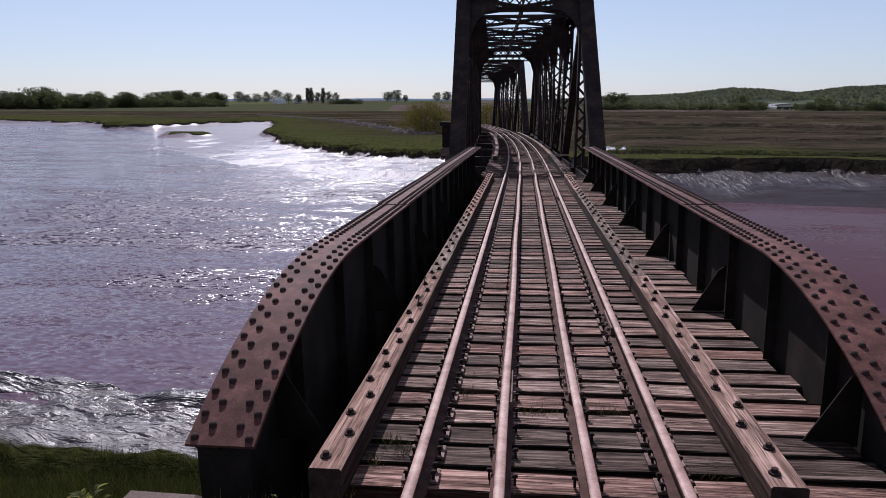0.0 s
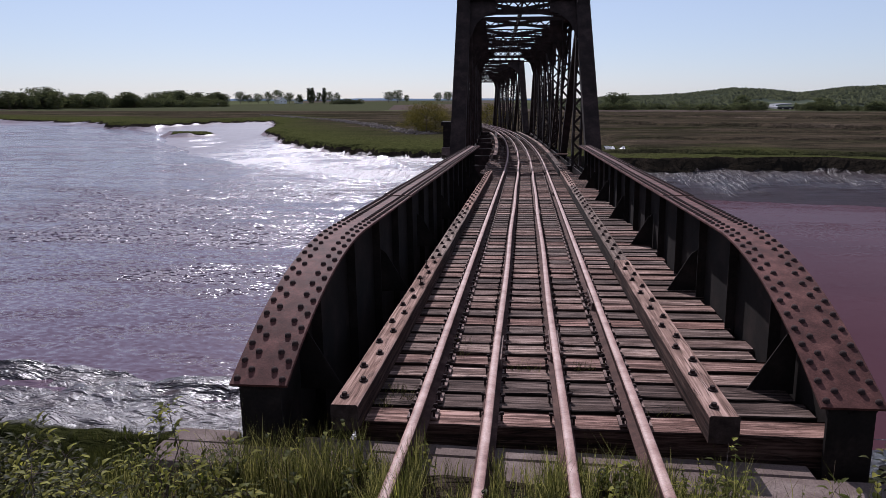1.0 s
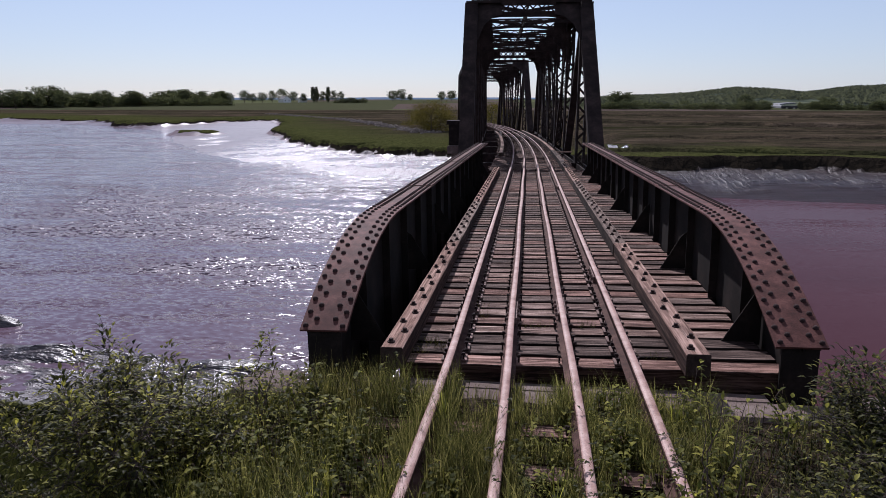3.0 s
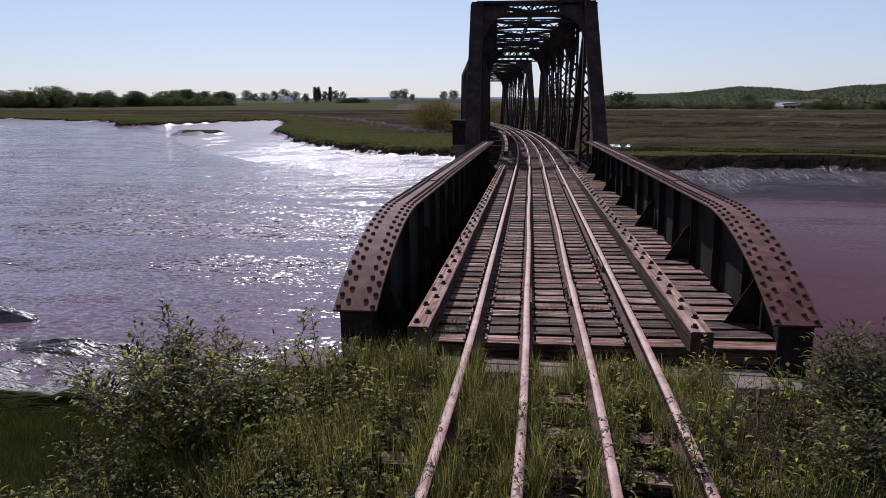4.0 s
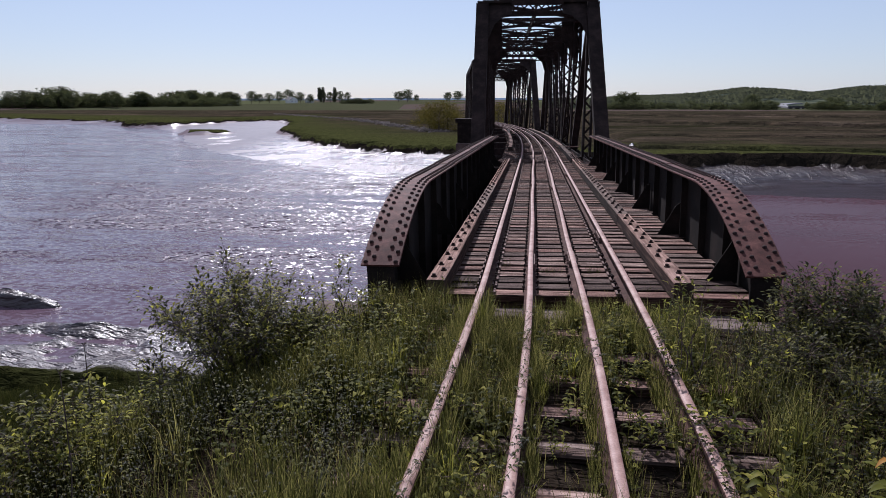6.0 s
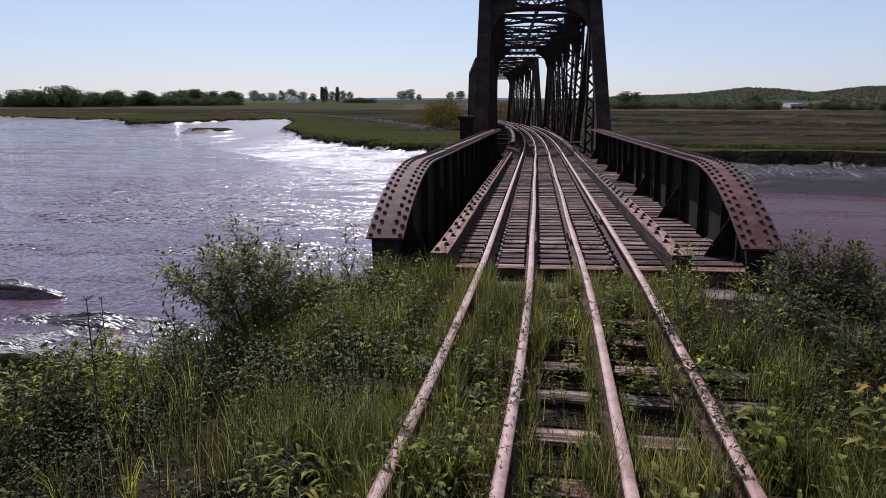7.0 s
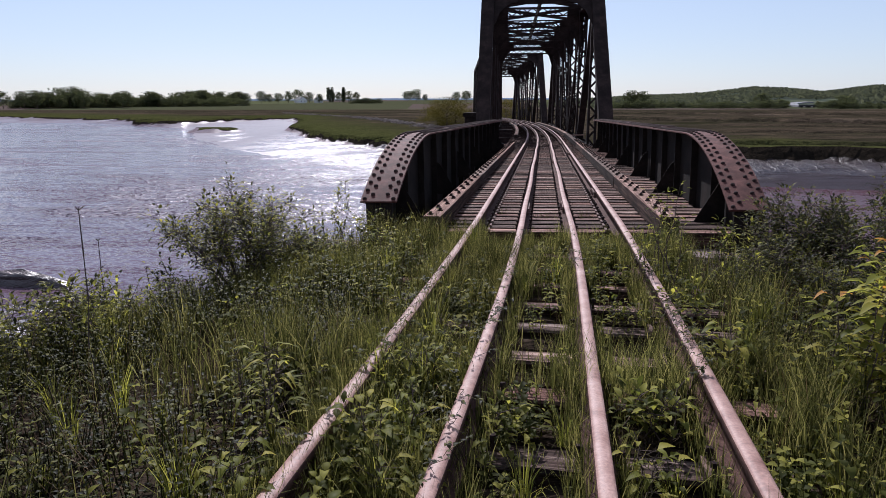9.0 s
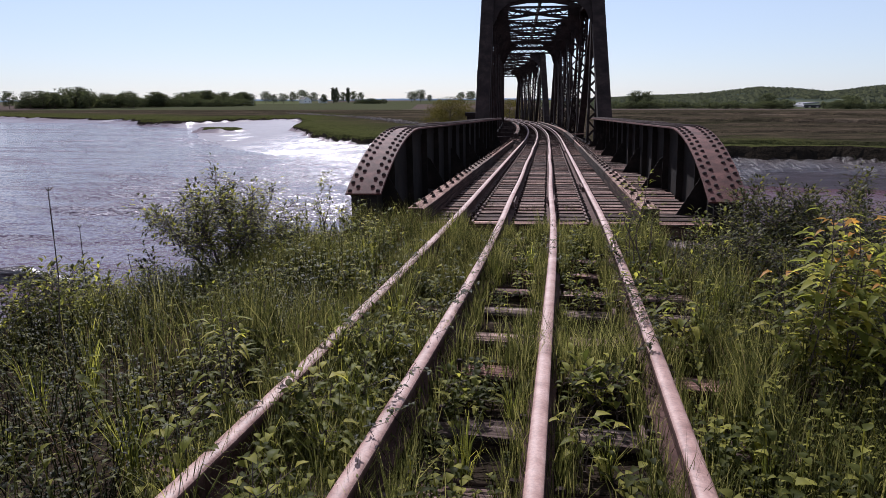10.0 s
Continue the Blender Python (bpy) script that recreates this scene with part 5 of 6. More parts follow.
def on_turf(xs, ys):
    out = []
    for x, y in zip(xs, ys):
        ground_z(float(x), float(y))
        out.append(INLAND[0] > 0.1)
    return np.array(out)


M_BANK = mat_leaf("bank_grass", (0.012, 0.015, 0.006), (0.026, 0.032, 0.011), (0.07, 0.068, 0.03), 0.35, 0.9)
bank = new("bank_grass", np_mesh("bank_grass", *bank_blades(60000, 41), M_BANK))
tagged(bank, "dark coarse grass on the river bank's slope", "grass", kind="stuff")
edging = new("grass_edging", np_mesh("grass_edging", *hugging(30000, 31), M_GRASS))
tagged(edging, "short grass crowding along the rusty rails", "grass", kind="stuff")

dr = np.random.default_rng(21)
dn = 5200
dxs, dys = dr.uniform(-4.6, 4.6, dn), dr.uniform(-7.0, -0.5, dn)
dk = np.array([noise.noise(Vector((x * 0.7 + 30, y * 0.7, 1.0))) for x, y in zip(dxs, dys)]) > -0.05
dxs, dys = dxs[dk], dys[dk]
dzs = np.array([soil_z(x, y) for x, y in zip(dxs, dys)])
dm = len(dxs)
dh = np.where(np.abs(dxs) < 1.0, 0.14, 0.3) * dr.uniform(0.4, 1.7, dm)
da = dr.uniform(0, 6.28, dm)
db = np.stack([dxs, dys, dzs - 0.02], 1)
dt = db + np.stack([np.cos(da) * dh * 0.6, np.sin(da) * dh * 0.6, dh * dr.uniform(0.5, 1.0, dm)], 1)
dw = np.stack([np.sin(da), -np.cos(da), np.zeros(dm)], 1) * 0.0016
dvs = np.stack([db - dw, db + dw, dt - dw * 0.6, dt + dw * 0.6], 1).reshape(-1, 3)
di = np.arange(dm)[:, None] * 4
M_DRY = mat_leaf("dry_stem", (0.06, 0.038, 0.025), (0.13, 0.085, 0.055), (0.28, 0.21, 0.14), 0.15, 0.8)
straw = new("dry_grass", np_mesh("dry_grass", dvs, np.concatenate([di + np.array([[0, 1, 3]]), di + np.array([[0, 3, 2]])], 0), M_DRY))
tagged(straw, "brown dead stems scattered through the grass", "dry grass", kind="stuff")


def leaf_at(vs, tris, base, direction, length, width, rg, droop=0.25):
    """One pointed, folded leaf."""
    d = Vector(direction).normalized()
    s = d.cross(Vector((0, 0, 1)))
    s = s.normalized() if s.length > 1e-3 else Vector((1, 0, 0))
    up = s.cross(d)
    b = Vector(base)
    m1, m2 = b + d * length * 0.35 + up * length * 0.06, b + d * length * 0.7 - up * length * droop * 0.3
    tip = b + d * length - up * length * droop
    n = len(vs)
    k = width * 0.5
    vs += [tuple(b), tuple(m1 + s * k + up * k * 0.35), tuple(m1), tuple(m1 - s * k + up * k * 0.35), tuple(m2 + s * k * 0.75 + up * k * 0.3), tuple(m2), tuple(m2 - s * k * 0.75 + up * k * 0.3), tuple(tip)]
    tris += [(n, n + 1, n + 2), (n, n + 2, n + 3), (n + 1, n + 4, n + 5), (n + 1, n + 5, n + 2), (n + 2, n + 5, n + 6), (n + 2, n + 6, n + 3), (n + 4, n + 7, n + 5), (n + 5, n + 7, n + 6)]


def stem_at(vs, tris, p, q, r):
    n = len(vs)
    p, q = Vector(p), Vector(q)
    d = (q - p).normalized()
    s = d.cross(Vector((0.31, 0.2, 1))).normalized()
    u = s.cross(d)
    for c, rr in ((p, r), (q, r * 0.6)):
        for k in range(3):
            vs.append(tuple(c + (s * math.cos(k * 2.094) + u * math.sin(k * 2.094)) * rr))
    for k in range(3):
        a, b = n + k, n + (k + 1) % 3
        tris += [(a, b, b + 3), (a, b + 3, a + 3)]


wv_, wt_ = [], []
wr = random.Random(8)
count = 0
while count < 3600:
    x, y = wr.uniform(-4.6, 4.6), wr.uniform(-6.9, 0.3)
    u = x + 0.0028 * y * y
    if min(abs(u - q) for q in (-0.77, -0.265, 0.255, 0.77)) < 0.06 or (y > -0.38 and abs(x) < 3.1):
        continue
    if (x < -1.8 and y < -2.4 or x > 1.25 and y > -4.2 or -0.2 < x < 0.95 and -3.9 < y < -2.2) and wr.random() < 0.7:
        continue
    if (x < -1.0 and y < -4.0 or x > 1.1 and y > -2.2) and wr.random() < 0.7:
        continue
    if noise.noise(Vector((x * 0.9, y * 0.9, 3.0))) + wr.uniform(-0.35, 0.35) < 0.0:
        continue
    z = soil_z(x, y)
    h = wr.uniform(0.1, 0.24) if abs(u) < 1.1 else wr.uniform(0.16, 0.42)
    lean = Vector((wr.uniform(-0.25, 0.25), wr.uniform(-0.25, 0.25), 1)).normalized()
    kind_ = wr.random() * (0.7 if x < -1.3 else 1.0)
    if kind_ < 0.52:
        ll, wd, n = wr.uniform(0.018, 0.036), wr.uniform(0.35, 0.55), wr.randint(5, 9)
    elif kind_ < 0.9:
        ll, wd, n = wr.uniform(0.045, 0.075), wr.uniform(0.4, 0.62), wr.randint(3, 6)
    else:
        ll, wd, n = wr.uniform(0.065, 0.1), wr.uniform(0.14, 0.34), wr.randint(3, 5)
    stem_at(wv_, wt_, (x, y, z - 0.02), Vector((x, y, z)) + lean * h, 0.0035)
    for i in range(n):
        t_ = 0.25 + 0.75 * i / (n - 1)
        a = i * 2.4 + wr.uniform(-0.4, 0.4)
        for aa in (a, a + math.pi):
            leaf_at(wv_, wt_, Vector((x, y, z)) + lean * h * t_, (math.cos(aa), math.sin(aa), wr.uniform(0.0, 0.7)), ll * (1.15 - 0.5 * t_), ll * wd * wr.uniform(0.8, 1.2), wr, wr.uniform(0.1, 0.6))
    count += 1
weeds = new("weeds", np_mesh("weeds", wv_, wt_, M_WEED))
tagged(weeds, "broad-leaved weeds growing among grass and rails", "weeds", kind="stuff")

# tussocks: arching blades from one root, some leaning over the rails
sv_, st_ = [], []
spots = [(wr.uniform(-4.2, 4.2), wr.uniform(-6.6, -0.6), wr.uniform(0.2, 0.42)) for _ in range(150)]
spots += [(-0.64 + wr.uniform(-0.05, 0.06), y, wr.uniform(0.22, 0.34)) for y in (-3.55, -4.2, -4.28, -4.7, -4.76, -5.15, -5.22, -5.6, -5.66, -6.0)]
spots += [(-0.86 + wr.uniform(-0.14, 0.16), y, wr.uniform(0.24, 0.36)) for y in (-2.1, -2.5, -3.0, -3.35, -3.7, -4.1, -4.3, -4.45, -4.8, -5.2, -5.35, -5.6, -5.75, -5.9, -6.1, -6.2)]
for x, y, h in spots:
    u = x + 0.0028 * y * y
    if min(abs(u - q) for q in (-0.265, 0.255, 0.77)) < 0.09:
        continue
    z = soil_z(x, y)
    for k in range(wr.randint(26, 60)):
        a = wr.uniform(0, 6.28)
        out = wr.random() ** 0.7 * h * 0.75
        d = Vector((math.cos(a), math.sin(a), 0))
        base = Vector((x, y, z - 0.02)) + d * wr.uniform(0, 0.035)
        hk = h * wr.uniform(0.55, 1.1)
        w = Vector((-d.y, d.x, 0)) * wr.uniform(0.001, 0.0024)
        m1 = base + d * out * 0.25 + Vector((0, 0, hk * 0.65))
        m2 = base + d * out * 0.65 + Vector((0, 0, hk * 0.98))
        tip = base + d * out * 1.1 + Vector((0, 0, hk * wr.uniform(0.7, 1.0)))
        n = len(sv_)
        sv_ += [tuple(q) for q in (base - w, base + w, m1 - w, m1 + w, m2 - w * 0.7, m2 + w * 0.7, tip)]
        st_ += [(n, n + 1, n + 3), (n, n + 3, n + 2), (n + 2, n + 3, n + 5), (n + 2, n + 5, n + 4), (n + 4, n + 5, n + 6)]
tagged(new("tussocks", np_mesh("tussocks", sv_, st_, M_WEED)), "bright arching grass tussocks along the track bed", "grass", kind="stuff")

# creepers trailing over the rails
cv_, ct_ = [], []
for u_, y0, y1, n_ in ((-0.275, -5.4, -1.0, 46), (0.77, -4.3, -1.2, 60), (0.255, -2.6, -1.0, 10), (-0.8, -5.6, -1.8, 26)):
    for _ in range(n_):
        y = wr.uniform(y0, y1)
        p = track(y, spread(u_, y) + wr.choice((-1, 1)) * wr.uniform(0.05, 0.11), 0.03) @ Vector((0, 0, 0))
        q = track(y + wr.uniform(-0.12, 0.12), spread(u_, y) + wr.uniform(-0.05, 0.05), 0.186) @ Vector((0, 0, 0))
        e_ = q + Vector((wr.uniform(-0.1, 0.1), wr.uniform(-0.12, 0.12), wr.uniform(0.0, 0.07)))
        stem_at(cv_, ct_, p, q, 0.002)
        stem_at(cv_, ct_, q, e_, 0.0016)
        for k in range(wr.randint(4, 8)):
            a = wr.uniform(0, 6.28)
            leaf_at(cv_, ct_, q.lerp(e_, wr.random()) + Vector((0, 0, 0.004)), (math.cos(a), math.sin(a), wr.uniform(-0.1, 0.5)), wr.uniform(0.018, 0.04), wr.uniform(0.01, 0.02), wr)
creeper = new("creeper", np_mesh("creeper", cv_, ct_, M_UNDER))
tagged(creeper, "small-leaved creepers trailing over the rusty rails", "creeper", kind="stuff")


# darker straggling undergrowth on both shoulders
uv_, ut_ = [], []
for _ in range(7000):
    left = wr.random() < 0.55
    x = wr.uniform(-4.7, -1.15) if left else wr.uniform(1.2, 4.8)
    y = wr.uniform(-6.8, -2.4) if left else wr.uniform(-6.5, -0.9)
    if noise.noise(Vector((x * 1.3, y * 1.3, 8.0))) + wr.uniform(-0.25, 0.25) < (0.12 if left and y < -3.8 else -0.1):
        continue
    z = soil_z(x, y)
    h = wr.uniform(0.12, 0.42)
    lean = Vector((wr.uniform(-0.35, 0.35), wr.uniform(-0.35, 0.35), 1)).normalized()
    stem_at(uv_, ut_, (x, y, z - 0.02), Vector((x, y, z)) + lean * h, 0.003)
    n = wr.randint(7, 13)
    ll = wr.uniform(0.018, 0.036)
    for i in range(n):
        a = i * 2.4 + wr.uniform(-0.4, 0.4)
        leaf_at(uv_, ut_, Vector((x, y, z)) + lean * h * (0.2 + 0.8 * i / (n - 1)) + Vector((wr.gauss(0, 0.025), wr.gauss(0, 0.025), 0)), (math.cos(a), math.sin(a), wr.uniform(0.0, 0.8)), ll, ll * 0.5, wr)
under = new("undergrowth", np_mesh("undergrowth", uv_, ut_, M_UNDER))
tagged(under, "dark small-leaved undergrowth on the embankment's shoulders", "undergrowth", kind="stuff")


def shrub(name, x, y, h, w, n_stem, n_leaf, leaf, material, label, category, seed, spread=0.9, low=0.25, group=""):
    """A shrub: branching woody stems, and single leaves along the twigs."""
    rg = random.Random(seed)
    z = soil_z(x, y)
    t = thing(name, label, category, Matrix.Translation((x, y, z)), group)
    sv, st, lv, lt = [], [], [], []
    for i in range(n_stem):
        a = i * 2.4 + rg.uniform(-0.5, 0.5)
        rad = w * math.sqrt((i + 0.5) / n_stem)
        p = Vector((rg.uniform(-0.05, 0.05) + rad * 0.2 * math.cos(a), rad * 0.2 * math.sin(a), -0.03))
        top = Vector((rad * math.cos(a), rad * math.sin(a), h * rg.uniform(0.5, 1.08) * (1 - 0.35 * (rad / w) ** 2)))
        q = p.copy()
        segs = 5
        pts = [q.copy()]
        for k in range(1, segs + 1):
            f = k / segs
            q = p.lerp(top, f) + Vector((rg.uniform(-0.05, 0.05), rg.uniform(-0.05, 0.05), 0.06 * math.sin(f * 3)))
            stem_at(sv, st, pts[-1], q, 0.008 * (1.1 - f * 0.8) * (0.5 + h * 0.5))
            pts.append(q.copy())
        for _ in range(n_leaf // n_stem):
            f = low + (1 - low) * rg.random() ** 0.8
            k = min(segs - 1, int(f * segs))
            c = pts[k].lerp(pts[k + 1], f * segs - k)
            d = Vector((rg.gauss(0, 1), rg.gauss(0, 1), rg.gauss(0.3, 0.7))).normalized()
            e = c + d * rg.uniform(0.02, 0.17) * spread
            if rg.random() < 0.35:
                stem_at(sv, st, c, e, 0.0022)
            leaf_at(lv, lt, e, (d.x, d.y, d.z * 0.6 + 0.2), leaf * rg.uniform(0.6, 1.3), leaf * rg.uniform(0.35, 0.55), rg)
    part("branching", np_mesh("branching", sv, st, M_BARK), M_BARK, t)
    part("foliage", np_mesh("foliage", lv, lt, material), material, t)
    return t


def broadleaf(name, x, y, h, w, n_stem, leaf, label, category, seed, young=0.0, narrow=0.48, group=""):
    """A sapling or tall weed: upright stems that carry tiers of large drooping leaves; the topmost may be young and reddish."""
    rg = random.Random(seed)
    t = thing(name, label, category, Matrix.Translation((x, y, soil_z(x, y))), group)
    sv, st, lv, lt, yv, yt = [], [], [], [], [], []
    for i in range(n_stem):
        a = i * 2.4 + rg.uniform(-0.5, 0.5)
        rad = w * math.sqrt((i + 0.3) / n_stem)
        foot = Vector((rad * 0.35 * math.cos(a), rad * 0.35 * math.sin(a), -0.03))
        hh = h * rg.uniform(0.65, 1.0)
        top = Vector((rad * math.cos(a), rad * math.sin(a), hh))
        pts = [foot.lerp(top, k / 6) + Vector((rg.uniform(-0.015, 0.015), rg.uniform(-0.015, 0.015), 0)) for k in range(7)]
        for k in range(6):
            stem_at(sv, st, pts[k], pts[k + 1], 0.006 * (1.15 - k / 7))
        n = int(hh / 0.035)
        for k in range(n):
            f = 0.22 + 0.78 * k / n
            c = pts[min(5, int(f * 6))].lerp(pts[min(5, int(f * 6)) + 1], f * 6 - min(5, int(f * 6)))
            for b_ in range(2):
                aa = k * 2.4 + b_ * math.pi + rg.uniform(-0.5, 0.5)
                d = Vector((math.cos(aa), math.sin(aa), rg.uniform(0.05, 0.6)))
                e = c + d * rg.uniform(0.015, 0.1)
                stem_at(sv, st, c, e, 0.0018)
                size = leaf * rg.uniform(0.6, 1.15) * (1.0 if f < 0.85 else 0.75)
                tip_young = f > 0.9 and rg.random() < young
                leaf_at(yv if tip_young else lv, yt if tip_young else lt, e, d, size, size * narrow * rg.uniform(0.85, 1.15), rg, rg.uniform(0.2, 0.7))
    part("branching", np_mesh("branching", sv, st, M_BARK), M_BARK, t)
    part("foliage", np_mesh("foliage", lv, lt, M_SAPLING), M_SAPLING, t)
    if yv:
        part("young_foliage", np_mesh("young_foliage", yv, yt, M_YOUNG), M_YOUNG, t, "orange-tinted young leaves")
    return t


shrub("bush", -2.7, -1.7, 0.95, 0.8, 40, 5600, 0.05, M_SHRUB, "dense small-leaved green bush at the embankment's edge", "bush", 1, 1.0, 0.35)
shrub("bush", -3.15, -2.2, 0.75, 0.45, 16, 2200, 0.048, M_SHRUB, "low small-leaved bush with bare twigs at the edge", "bush", 2)
shrub("bush", -3.2, -3.3, 0.62, 0.45, 14, 1800, 0.05, M_SHRUB, "low straggling bush on the embankment's shoulder", "bush", 3)
shrub("bush", -3.35, -0.6, 0.7, 0.5, 14, 1500, 0.04, M_SHRUB, "small-leaved bush beside the concrete abutment", "bush", 4)
shrub("bush", -3.35, -2.85, 0.85, 0.32, 9, 700, 0.05, M_SHRUB, "small upright bush with bare twigs on the shoulder", "bush", 21, 0.7)
shrub("bush", -3.6, -3.5, 0.8, 0.36, 10, 800, 0.045, M_SHRUB, "small upright bush with bare twigs on the shoulder", "bush", 22, 0.7)
shrub("bush", -3.3, -4.05, 0.6, 0.3, 9, 600, 0.045, M_SHRUB, "low straggling bush on the embankment's shoulder", "bush", 23, 0.7)
shrub("bush", -2.95, -2.45, 0.5, 0.35, 12, 420, 0.04, M_UNDER, "twiggy half-bare bush on the embankment's shoulder", "bush", 24, 0.7)
shrub("bush", 2.2, -1.1, 0.78, 0.6, 22, 3600, 0.05, M_UNDER, "dense dark-leaved bush beside the girder's end", "bush", 5)
shrub("bush", 2.85, -1.0, 1.05, 0.7, 20, 3200, 0.05, M_UNDER, "dense dark-leaved bush beside the girder's end", "bush", 6)
shrub("bush", 2.7, -2.0, 0.9, 0.65, 18, 2600, 0.05, M_UNDER, "dense dark-leaved bush on the embankment", "bush", 7)
shrub("bush", 2.1, -2.7, 0.55, 0.5, 12, 1400, 0.045, M_UNDER, "low dark-leaved bush beside the track", "bush", 8)
shrub("bush", 2.0, -3.5, 0.48, 0.5, 14, 1500, 0.04, M_UNDER, "low dark-leaved bush beside the track", "bush", 18)
shrub("bush", 3.1, -3.2, 0.8, 0.6, 16, 2300, 0.045, M_UNDER, "dense dark-leaved bush on the embankment", "bush", 19)
shrub("bush", 1.75, -1.9, 0.45, 0.45, 14, 1400, 0.04, M_UNDER, "low dark-leaved bush beside the track", "bush", 20)
for k_, (x_, y_, h_, w_, n_) in enumerate(((1.42, -4.1, 0.86, 0.2, 4), (1.66, -4.0, 1.0, 0.24, 5), (1.9, -3.85, 1.05, 0.26, 5), (1.75, -4.45, 0.9, 0.22, 4), (2.15, -4.1, 1.05, 0.25, 4))):
    broadleaf("sapling", x_, y_, h_, w_, n_, 0.1, "broad-leaved sapling with yellow-green leaves and orange tips", "sapling", 90 + k_, 0.65, 0.46, "saplings")
broadleaf("sapling", 2.35, -2.7, 0.75, 0.2, 3, 0.08, "young broad-leaved sapling among dark bushes", "sapling", 97, 0.2, 0.46, "saplings")
broadleaf("tall_weed", -1.16, -4.88, 0.55, 0.1, 3, 0.085, "upright weed with whorls of narrow leaves", "weed", 98, 0.0, 0.22)
broadleaf("tall_weed", -1.35, -4.75, 0.42, 0.08, 2, 0.075, "upright weed with whorls of narrow leaves", "weed", 99, 0.0, 0.24)
broadleaf("leafy_weed", 0.95, -3.7, 0.4, 0.12, 3, 0.085, "weed with large drooping leaves beside the rail", "weed", 100, 0.0, 0.5)
broadleaf("leafy_weed", -0.7, -4.95, 0.4, 0.12, 3, 0.08, "weed with large bright leaves leaning over the rail", "weed", 101, 0.0, 0.55)
broadleaf("leafy_weed", -1.05, -5.35, 0.34, 0.12, 3, 0.08, "weed with large bright leaves beside the rail", "weed", 102, 0.0, 0.5)
broadleaf("leafy_weed", 0.35, -5.0, 0.28, 0.1, 3, 0.065, "weed with large bright leaves between the rails", "weed", 103, 0.0, 0.5)
broadleaf("leafy_weed", 0.52, -4.5, 0.3, 0.1, 3, 0.065, "weed with large bright leaves between the rails", "weed", 104, 0.0, 0.5)
for k_, (x_, y_, h_) in enumerate(((-0.66, -5.65, 0.34), (-0.64, -5.2, 0.32), (-0.62, -4.72, 0.34), (-0.6, -4.22, 0.3), (-0.58, -3.6, 0.28), (-0.95, -3.05, 0.3))):
    broadleaf("leafy_weed", x_, y_, h_, 0.1, 3, 0.065, "leafy bright weed leaning across the rail", "weed", 110 + k_, 0.0, 0.5, "leafy weeds")
broadleaf("leafy_weed", -2.0, -1.75, 0.45, 0.15, 4, 0.07, "leafy bright green weed by the abutment", "weed", 105, 0.0, 0.5)
broadleaf("leafy_weed", -1.6, -1.25, 0.4, 0.15, 4, 0.07, "leafy bright green weed by the abutment", "weed", 106, 0.0, 0.5)
shrub("tall_weed", -2.0, -1.1, 1.0, 0.12, 3, 200, 0.045, M_WEED, "tall thin leafy weed by the girder's end", "weed", 12, 0.35, 0.2)
shrub("tall_weed", -2.25, -0.95, 0.7, 0.12, 3, 80, 0.045, M_WEED, "tall thin leafy weed by the girder's end", "weed", 13, 0.35, 0.2)
shrub("tall_weed", 0.85, -2.15, 1.08, 0.3, 9, 210, 0.045, M_WEED, "straggling dark-stemmed weed beside the rail", "weed", 14, 0.35, 0.45)
shrub("tall_weed", 0.85, -3.1, 0.42, 0.24, 8, 240, 0.05, M_WEED, "leafy weed tangled over the rail", "weed", 15, 0.5, 0.2)
shrub("tall_weed", 1.62, -1.05, 0.6, 0.14, 4, 120, 0.055, M_WEED, "leafy green weed in front of the girder", "weed", 16, 0.4, 0.2)
shrub("tall_weed", 1.05, -0.75, 0.5, 0.16, 4, 100, 0.05, M_WEED, "leafy green weed at the deck's end", "weed", 17, 0.4, 0.2)

for i, (x, y, h, w, n, leaf) in enumerate(((-3.0, -2.85, 0.55, 0.25, 300, 0.045), (-3.05, -3.65, 0.5, 0.3, 320, 0.045), (-2.2, -1.6, 0.5, 0.3, 360, 0.045), (-1.75, -1.0, 0.5, 0.25, 200, 0.06), (-2.0, -3.0, 0.4, 0.3, 260, 0.05),
                                           (1.5, -2.1, 0.42, 0.3, 300, 0.045), (1.9, -1.5, 0.5, 0.35, 380, 0.045), (3.4, -2.6, 0.7, 0.5, 700, 0.05), (2.3, -3.6, 0.5, 0.4, 420, 0.05), (-1.3, -4.4, 0.3, 0.25, 200, 0.06),
                                           (-0.72, -2.9, 0.26, 0.14, 130, 0.045), (-0.74, -3.75, 0.3, 0.16, 170, 0.05), (-0.76, -4.35, 0.32, 0.2, 220, 0.055), (-0.78, -5.05, 0.3, 0.18, 170, 0.06), (-0.2, -4.6, 0.24, 0.14, 120, 0.055), (0.42, -4.5, 0.3, 0.14, 120, 0.06), (0.5, -3.0, 0.24, 0.16, 120, 0.045))):
    shrub("leafy_weed", x, y, h, w, 8, n, leaf, M_SHRUB if x > 1.2 else M_WEED, "clump of leafy green weeds in the grass", "weed", 60 + i, 0.6, 0.15, "leafy weeds")

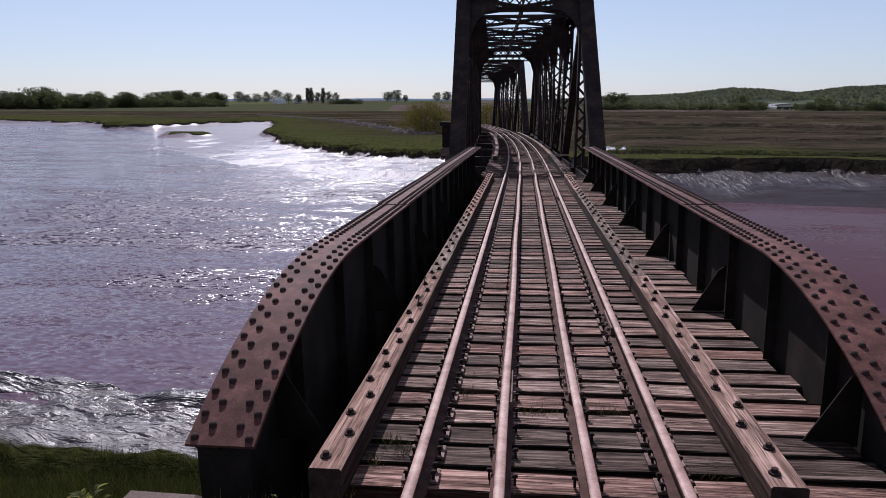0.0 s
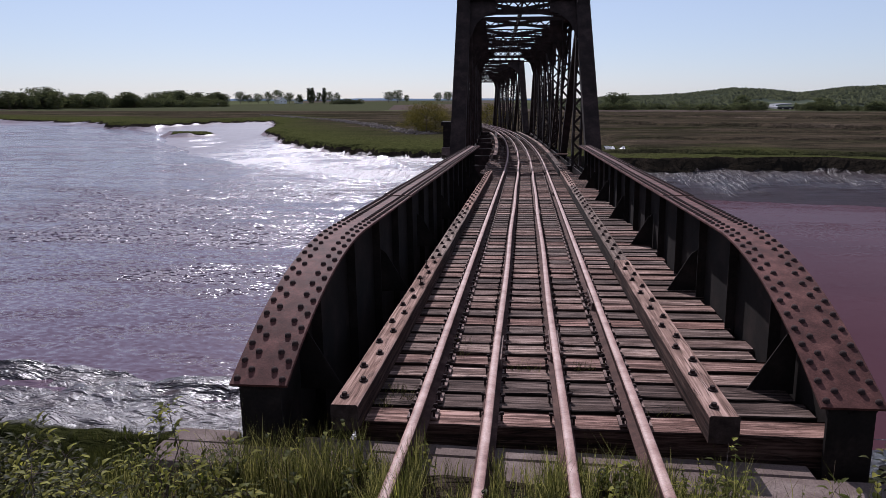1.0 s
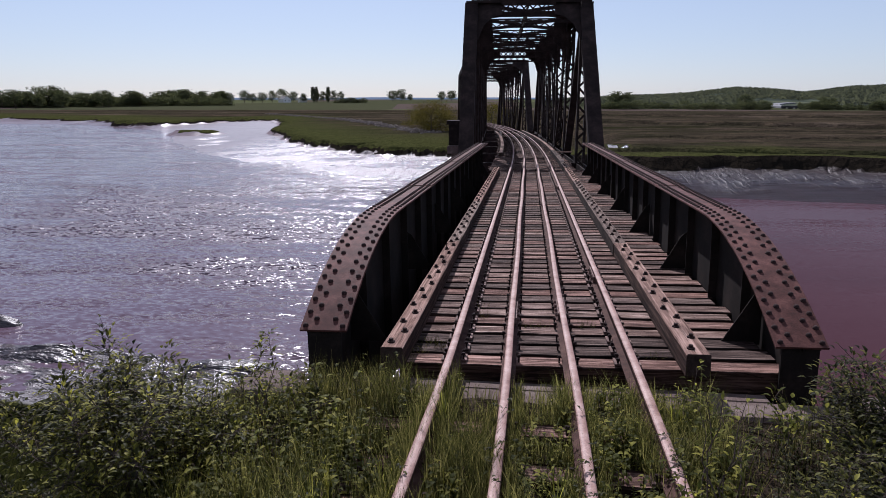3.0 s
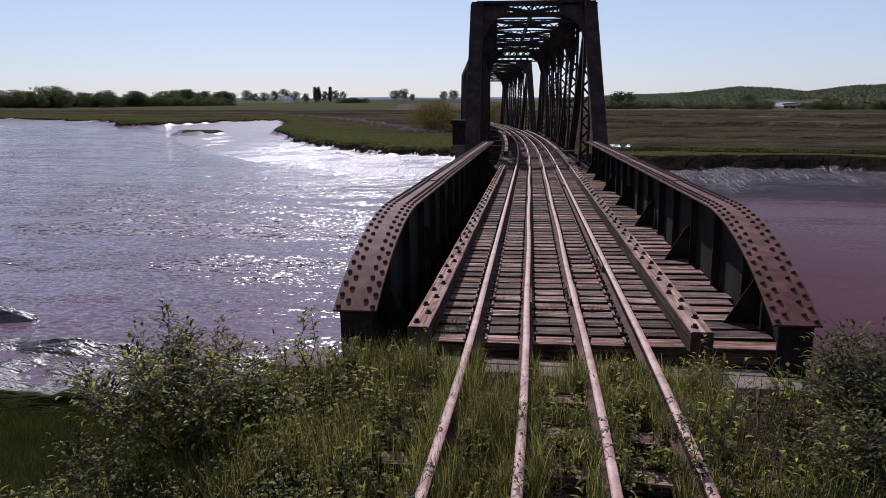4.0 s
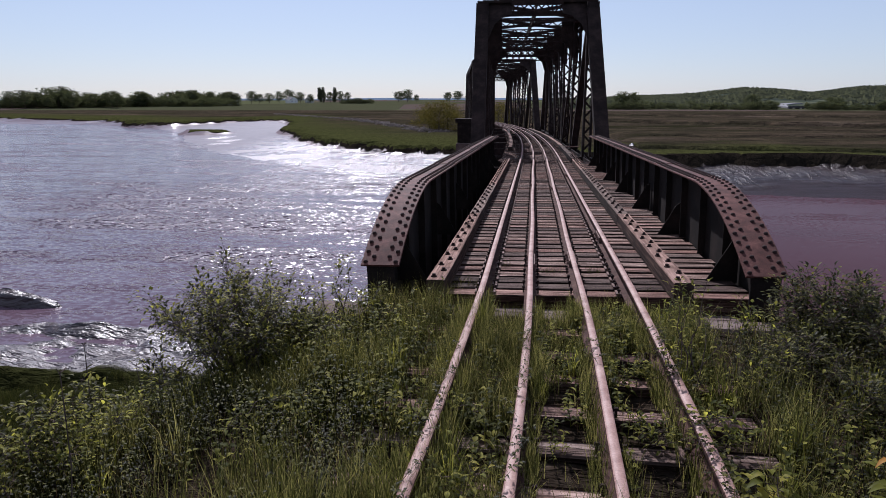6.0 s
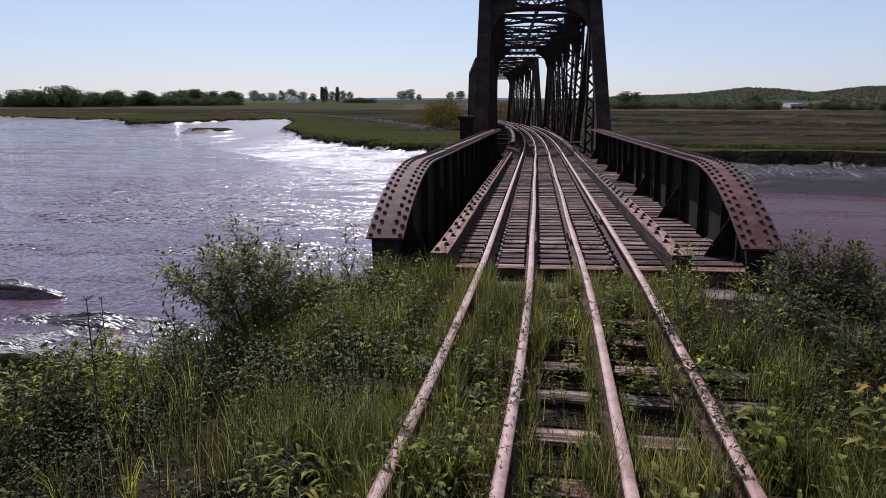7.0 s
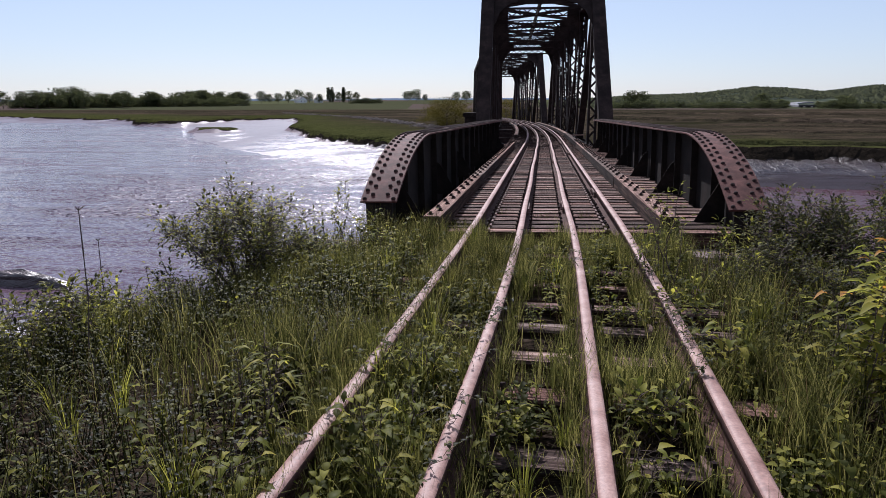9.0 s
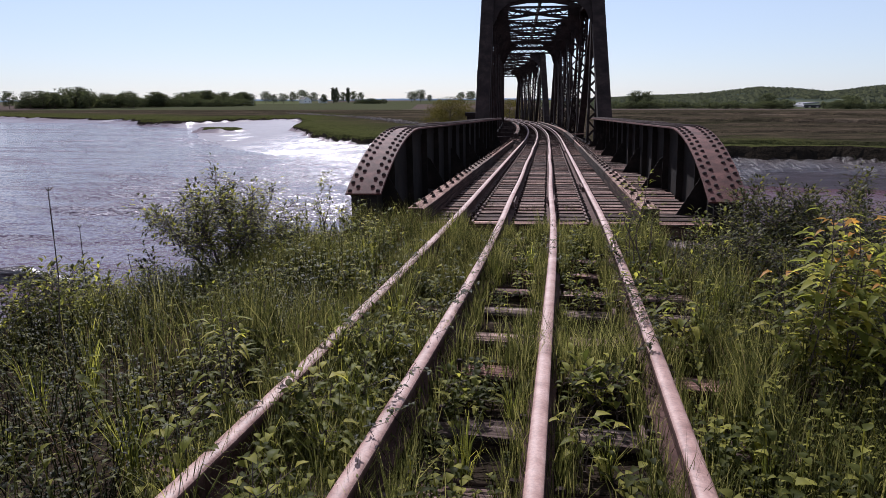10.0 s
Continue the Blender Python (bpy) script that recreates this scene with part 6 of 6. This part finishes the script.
# dead stalks
for x, y, h in ((-2.25, -4.46, 1.12), (-3.25, -3.0, 1.0), (-3.5, -3.6, 0.75), (-3.1, -2.6, 0.7), (-3.4, -2.2, 0.65)):
    sv, st = [], []
    z = soil_z(x, y)
    q = Vector((0, 0, 0))
    for k in range(5):
        n_ = q + Vector((wr.uniform(-0.03, 0.03), wr.uniform(-0.02, 0.02), h / 5))
        stem_at(sv, st, q, n_, 0.004)
        q = n_
    for k in range(4):
        stem_at(sv, st, q, q + Vector((wr.uniform(-0.03, 0.03), wr.uniform(-0.03, 0.03), 0.02)), 0.003)
    part("dry_stalk", np_mesh("dry_stalk", sv, st, M_BARK), M_BARK, None, m=Matrix.Translation((x, y, z)))
for o in list(scene.objects):
    if o.name.startswith("dry_stalk"):
        tagged(o, "thin dry brown stalk standing above the grass", "stalk", "dry stalks")

# ---------- riprap ----------
M_ROCK = mat_steel("wet_rock", (0.03, 0.024, 0.022), (0.06, 0.05, 0.046), (0.12, 0.1, 0.095), 0.5, 6.0, 0.5, 0.01)
for k in range(70):
    x, y = wr.uniform(3.6, 9.0), wr.uniform(1.5, 7.5)
    z = soil_z(x, y)
    r = wr.uniform(0.12, 0.4)
    rb = bmesh.new()
    bmesh.ops.create_icosphere(rb, subdivisions=1, radius=1)
    for v in rb.verts:
        v.co *= 0.75 + 0.45 * wr.random()
        v.co = Vector((v.co.x * r * 1.3, v.co.y * r, v.co.z * r * 0.7))
    me = bpy.data.meshes.new("rock")
    rb.to_mesh(me)
    rb.free()
    me.materials.append(M_ROCK)
    o = new("rock", me)
    o.matrix_basis = Matrix.Translation((x, y, z + r * 0.15)) @ Matrix.Rotation(wr.uniform(0, 6), 4, "Z")
    tagged(o, "dark wet riprap stone on the bank", "rock", "riprap")

# pale rubble along the old dyke across the marsh
M_RUBBLE = mat_steel("pale_rubble", (0.09, 0.07, 0.058), (0.17, 0.14, 0.12), (0.32, 0.275, 0.24), 0.85, 0.8, 0.2, 0.02)
DYKE = [Vector((-112, 278, 0)), Vector((-80, 232, 0)), Vector((-55, 195, 0)), Vector((-38, 158, 0)), Vector((-23.5, 125, 0)), Vector((-17, 112, 0))]
dk_m = Mesh()
for _ in range(1300):
    i = wr.randrange(len(DYKE) - 1)
    p = DYKE[i].lerp(DYKE[i + 1], wr.random()) + Vector((wr.gauss(0, 1.0), wr.gauss(0, 1.8), 0))
    r = wr.uniform(0.08, 0.3)
    z = soil_z(p.x, p.y) + r * 0.2 + 0.06
    a = wr.uniform(0, 6)
    ring = [(p.x + r * 1.3 * math.cos(a + k * 1.257) * wr.uniform(0.7, 1.2), p.y + r * math.sin(a + k * 1.257), z - r * 0.5) for k in range(5)]
    crown = [(p.x + (q[0] - p.x) * 0.55 + wr.uniform(-0.1, 0.1), p.y + (q[1] - p.y) * 0.55, z + r * wr.uniform(0.25, 0.6)) for q in ring]
    dk_m.add(ring + crown, [(k, (k + 1) % 5, 5 + (k + 1) % 5, 5 + k) for k in range(5)] + [(5, 6, 7, 8, 9)])
tagged(part("rubble", dk_m, M_RUBBLE), "pale stone rubble scattered along an old marsh dyke", "rubble", kind="stuff")

# nails left standing in the timber guards, and a tuft or two on the deck
nail = Mesh()
nail.tube((0, 0, -0.03), (0.012, 0, 0.1), 0.006, 0.006, 6)
nail.tube((0.012, 0, 0.1), (0.013, 0, 0.108), 0.014, 0.014, 8)
NAIL = nail.data("nail", M_SPIKE)
for s_, u_ in ((3.4, -1.27), (4.3, -1.33), (6.2, 1.28)):
    o = part("nail", NAIL, M_SPIKE, None, m=track(s_, u_, 0.2))
    tagged(o, "bent rusty nail standing in a guard timber", "nail", "loose nails")
tv, tt = [], []
for s_, u_, n_ in ((1.32, -0.1, 26), (1.3, 0.02, 22), (1.36, 0.5, 40), (0.75, -1.05, 40), (0.62, -0.95, 30), (1.62, -0.62, 18), (1.95, -0.6, 14), (0.48, -1.12, 26), (0.48, 1.0, 16)):
    for _ in range(n_):
        c = track(s_, u_, 0.0) @ Vector((wr.gauss(0, 0.05), wr.gauss(0, 0.025), -0.01))
        q = c + Vector((wr.gauss(0, 0.03), wr.gauss(0, 0.03), wr.uniform(0.03, 0.09)))
        stem_at(tv, tt, c, q, 0.0016)
tuft = new("grass_tufts", np_mesh("grass_tufts", tv, tt, M_GRASS))
tagged(tuft, "small grass tufts rooted between the deck ties", "grass", kind="stuff")
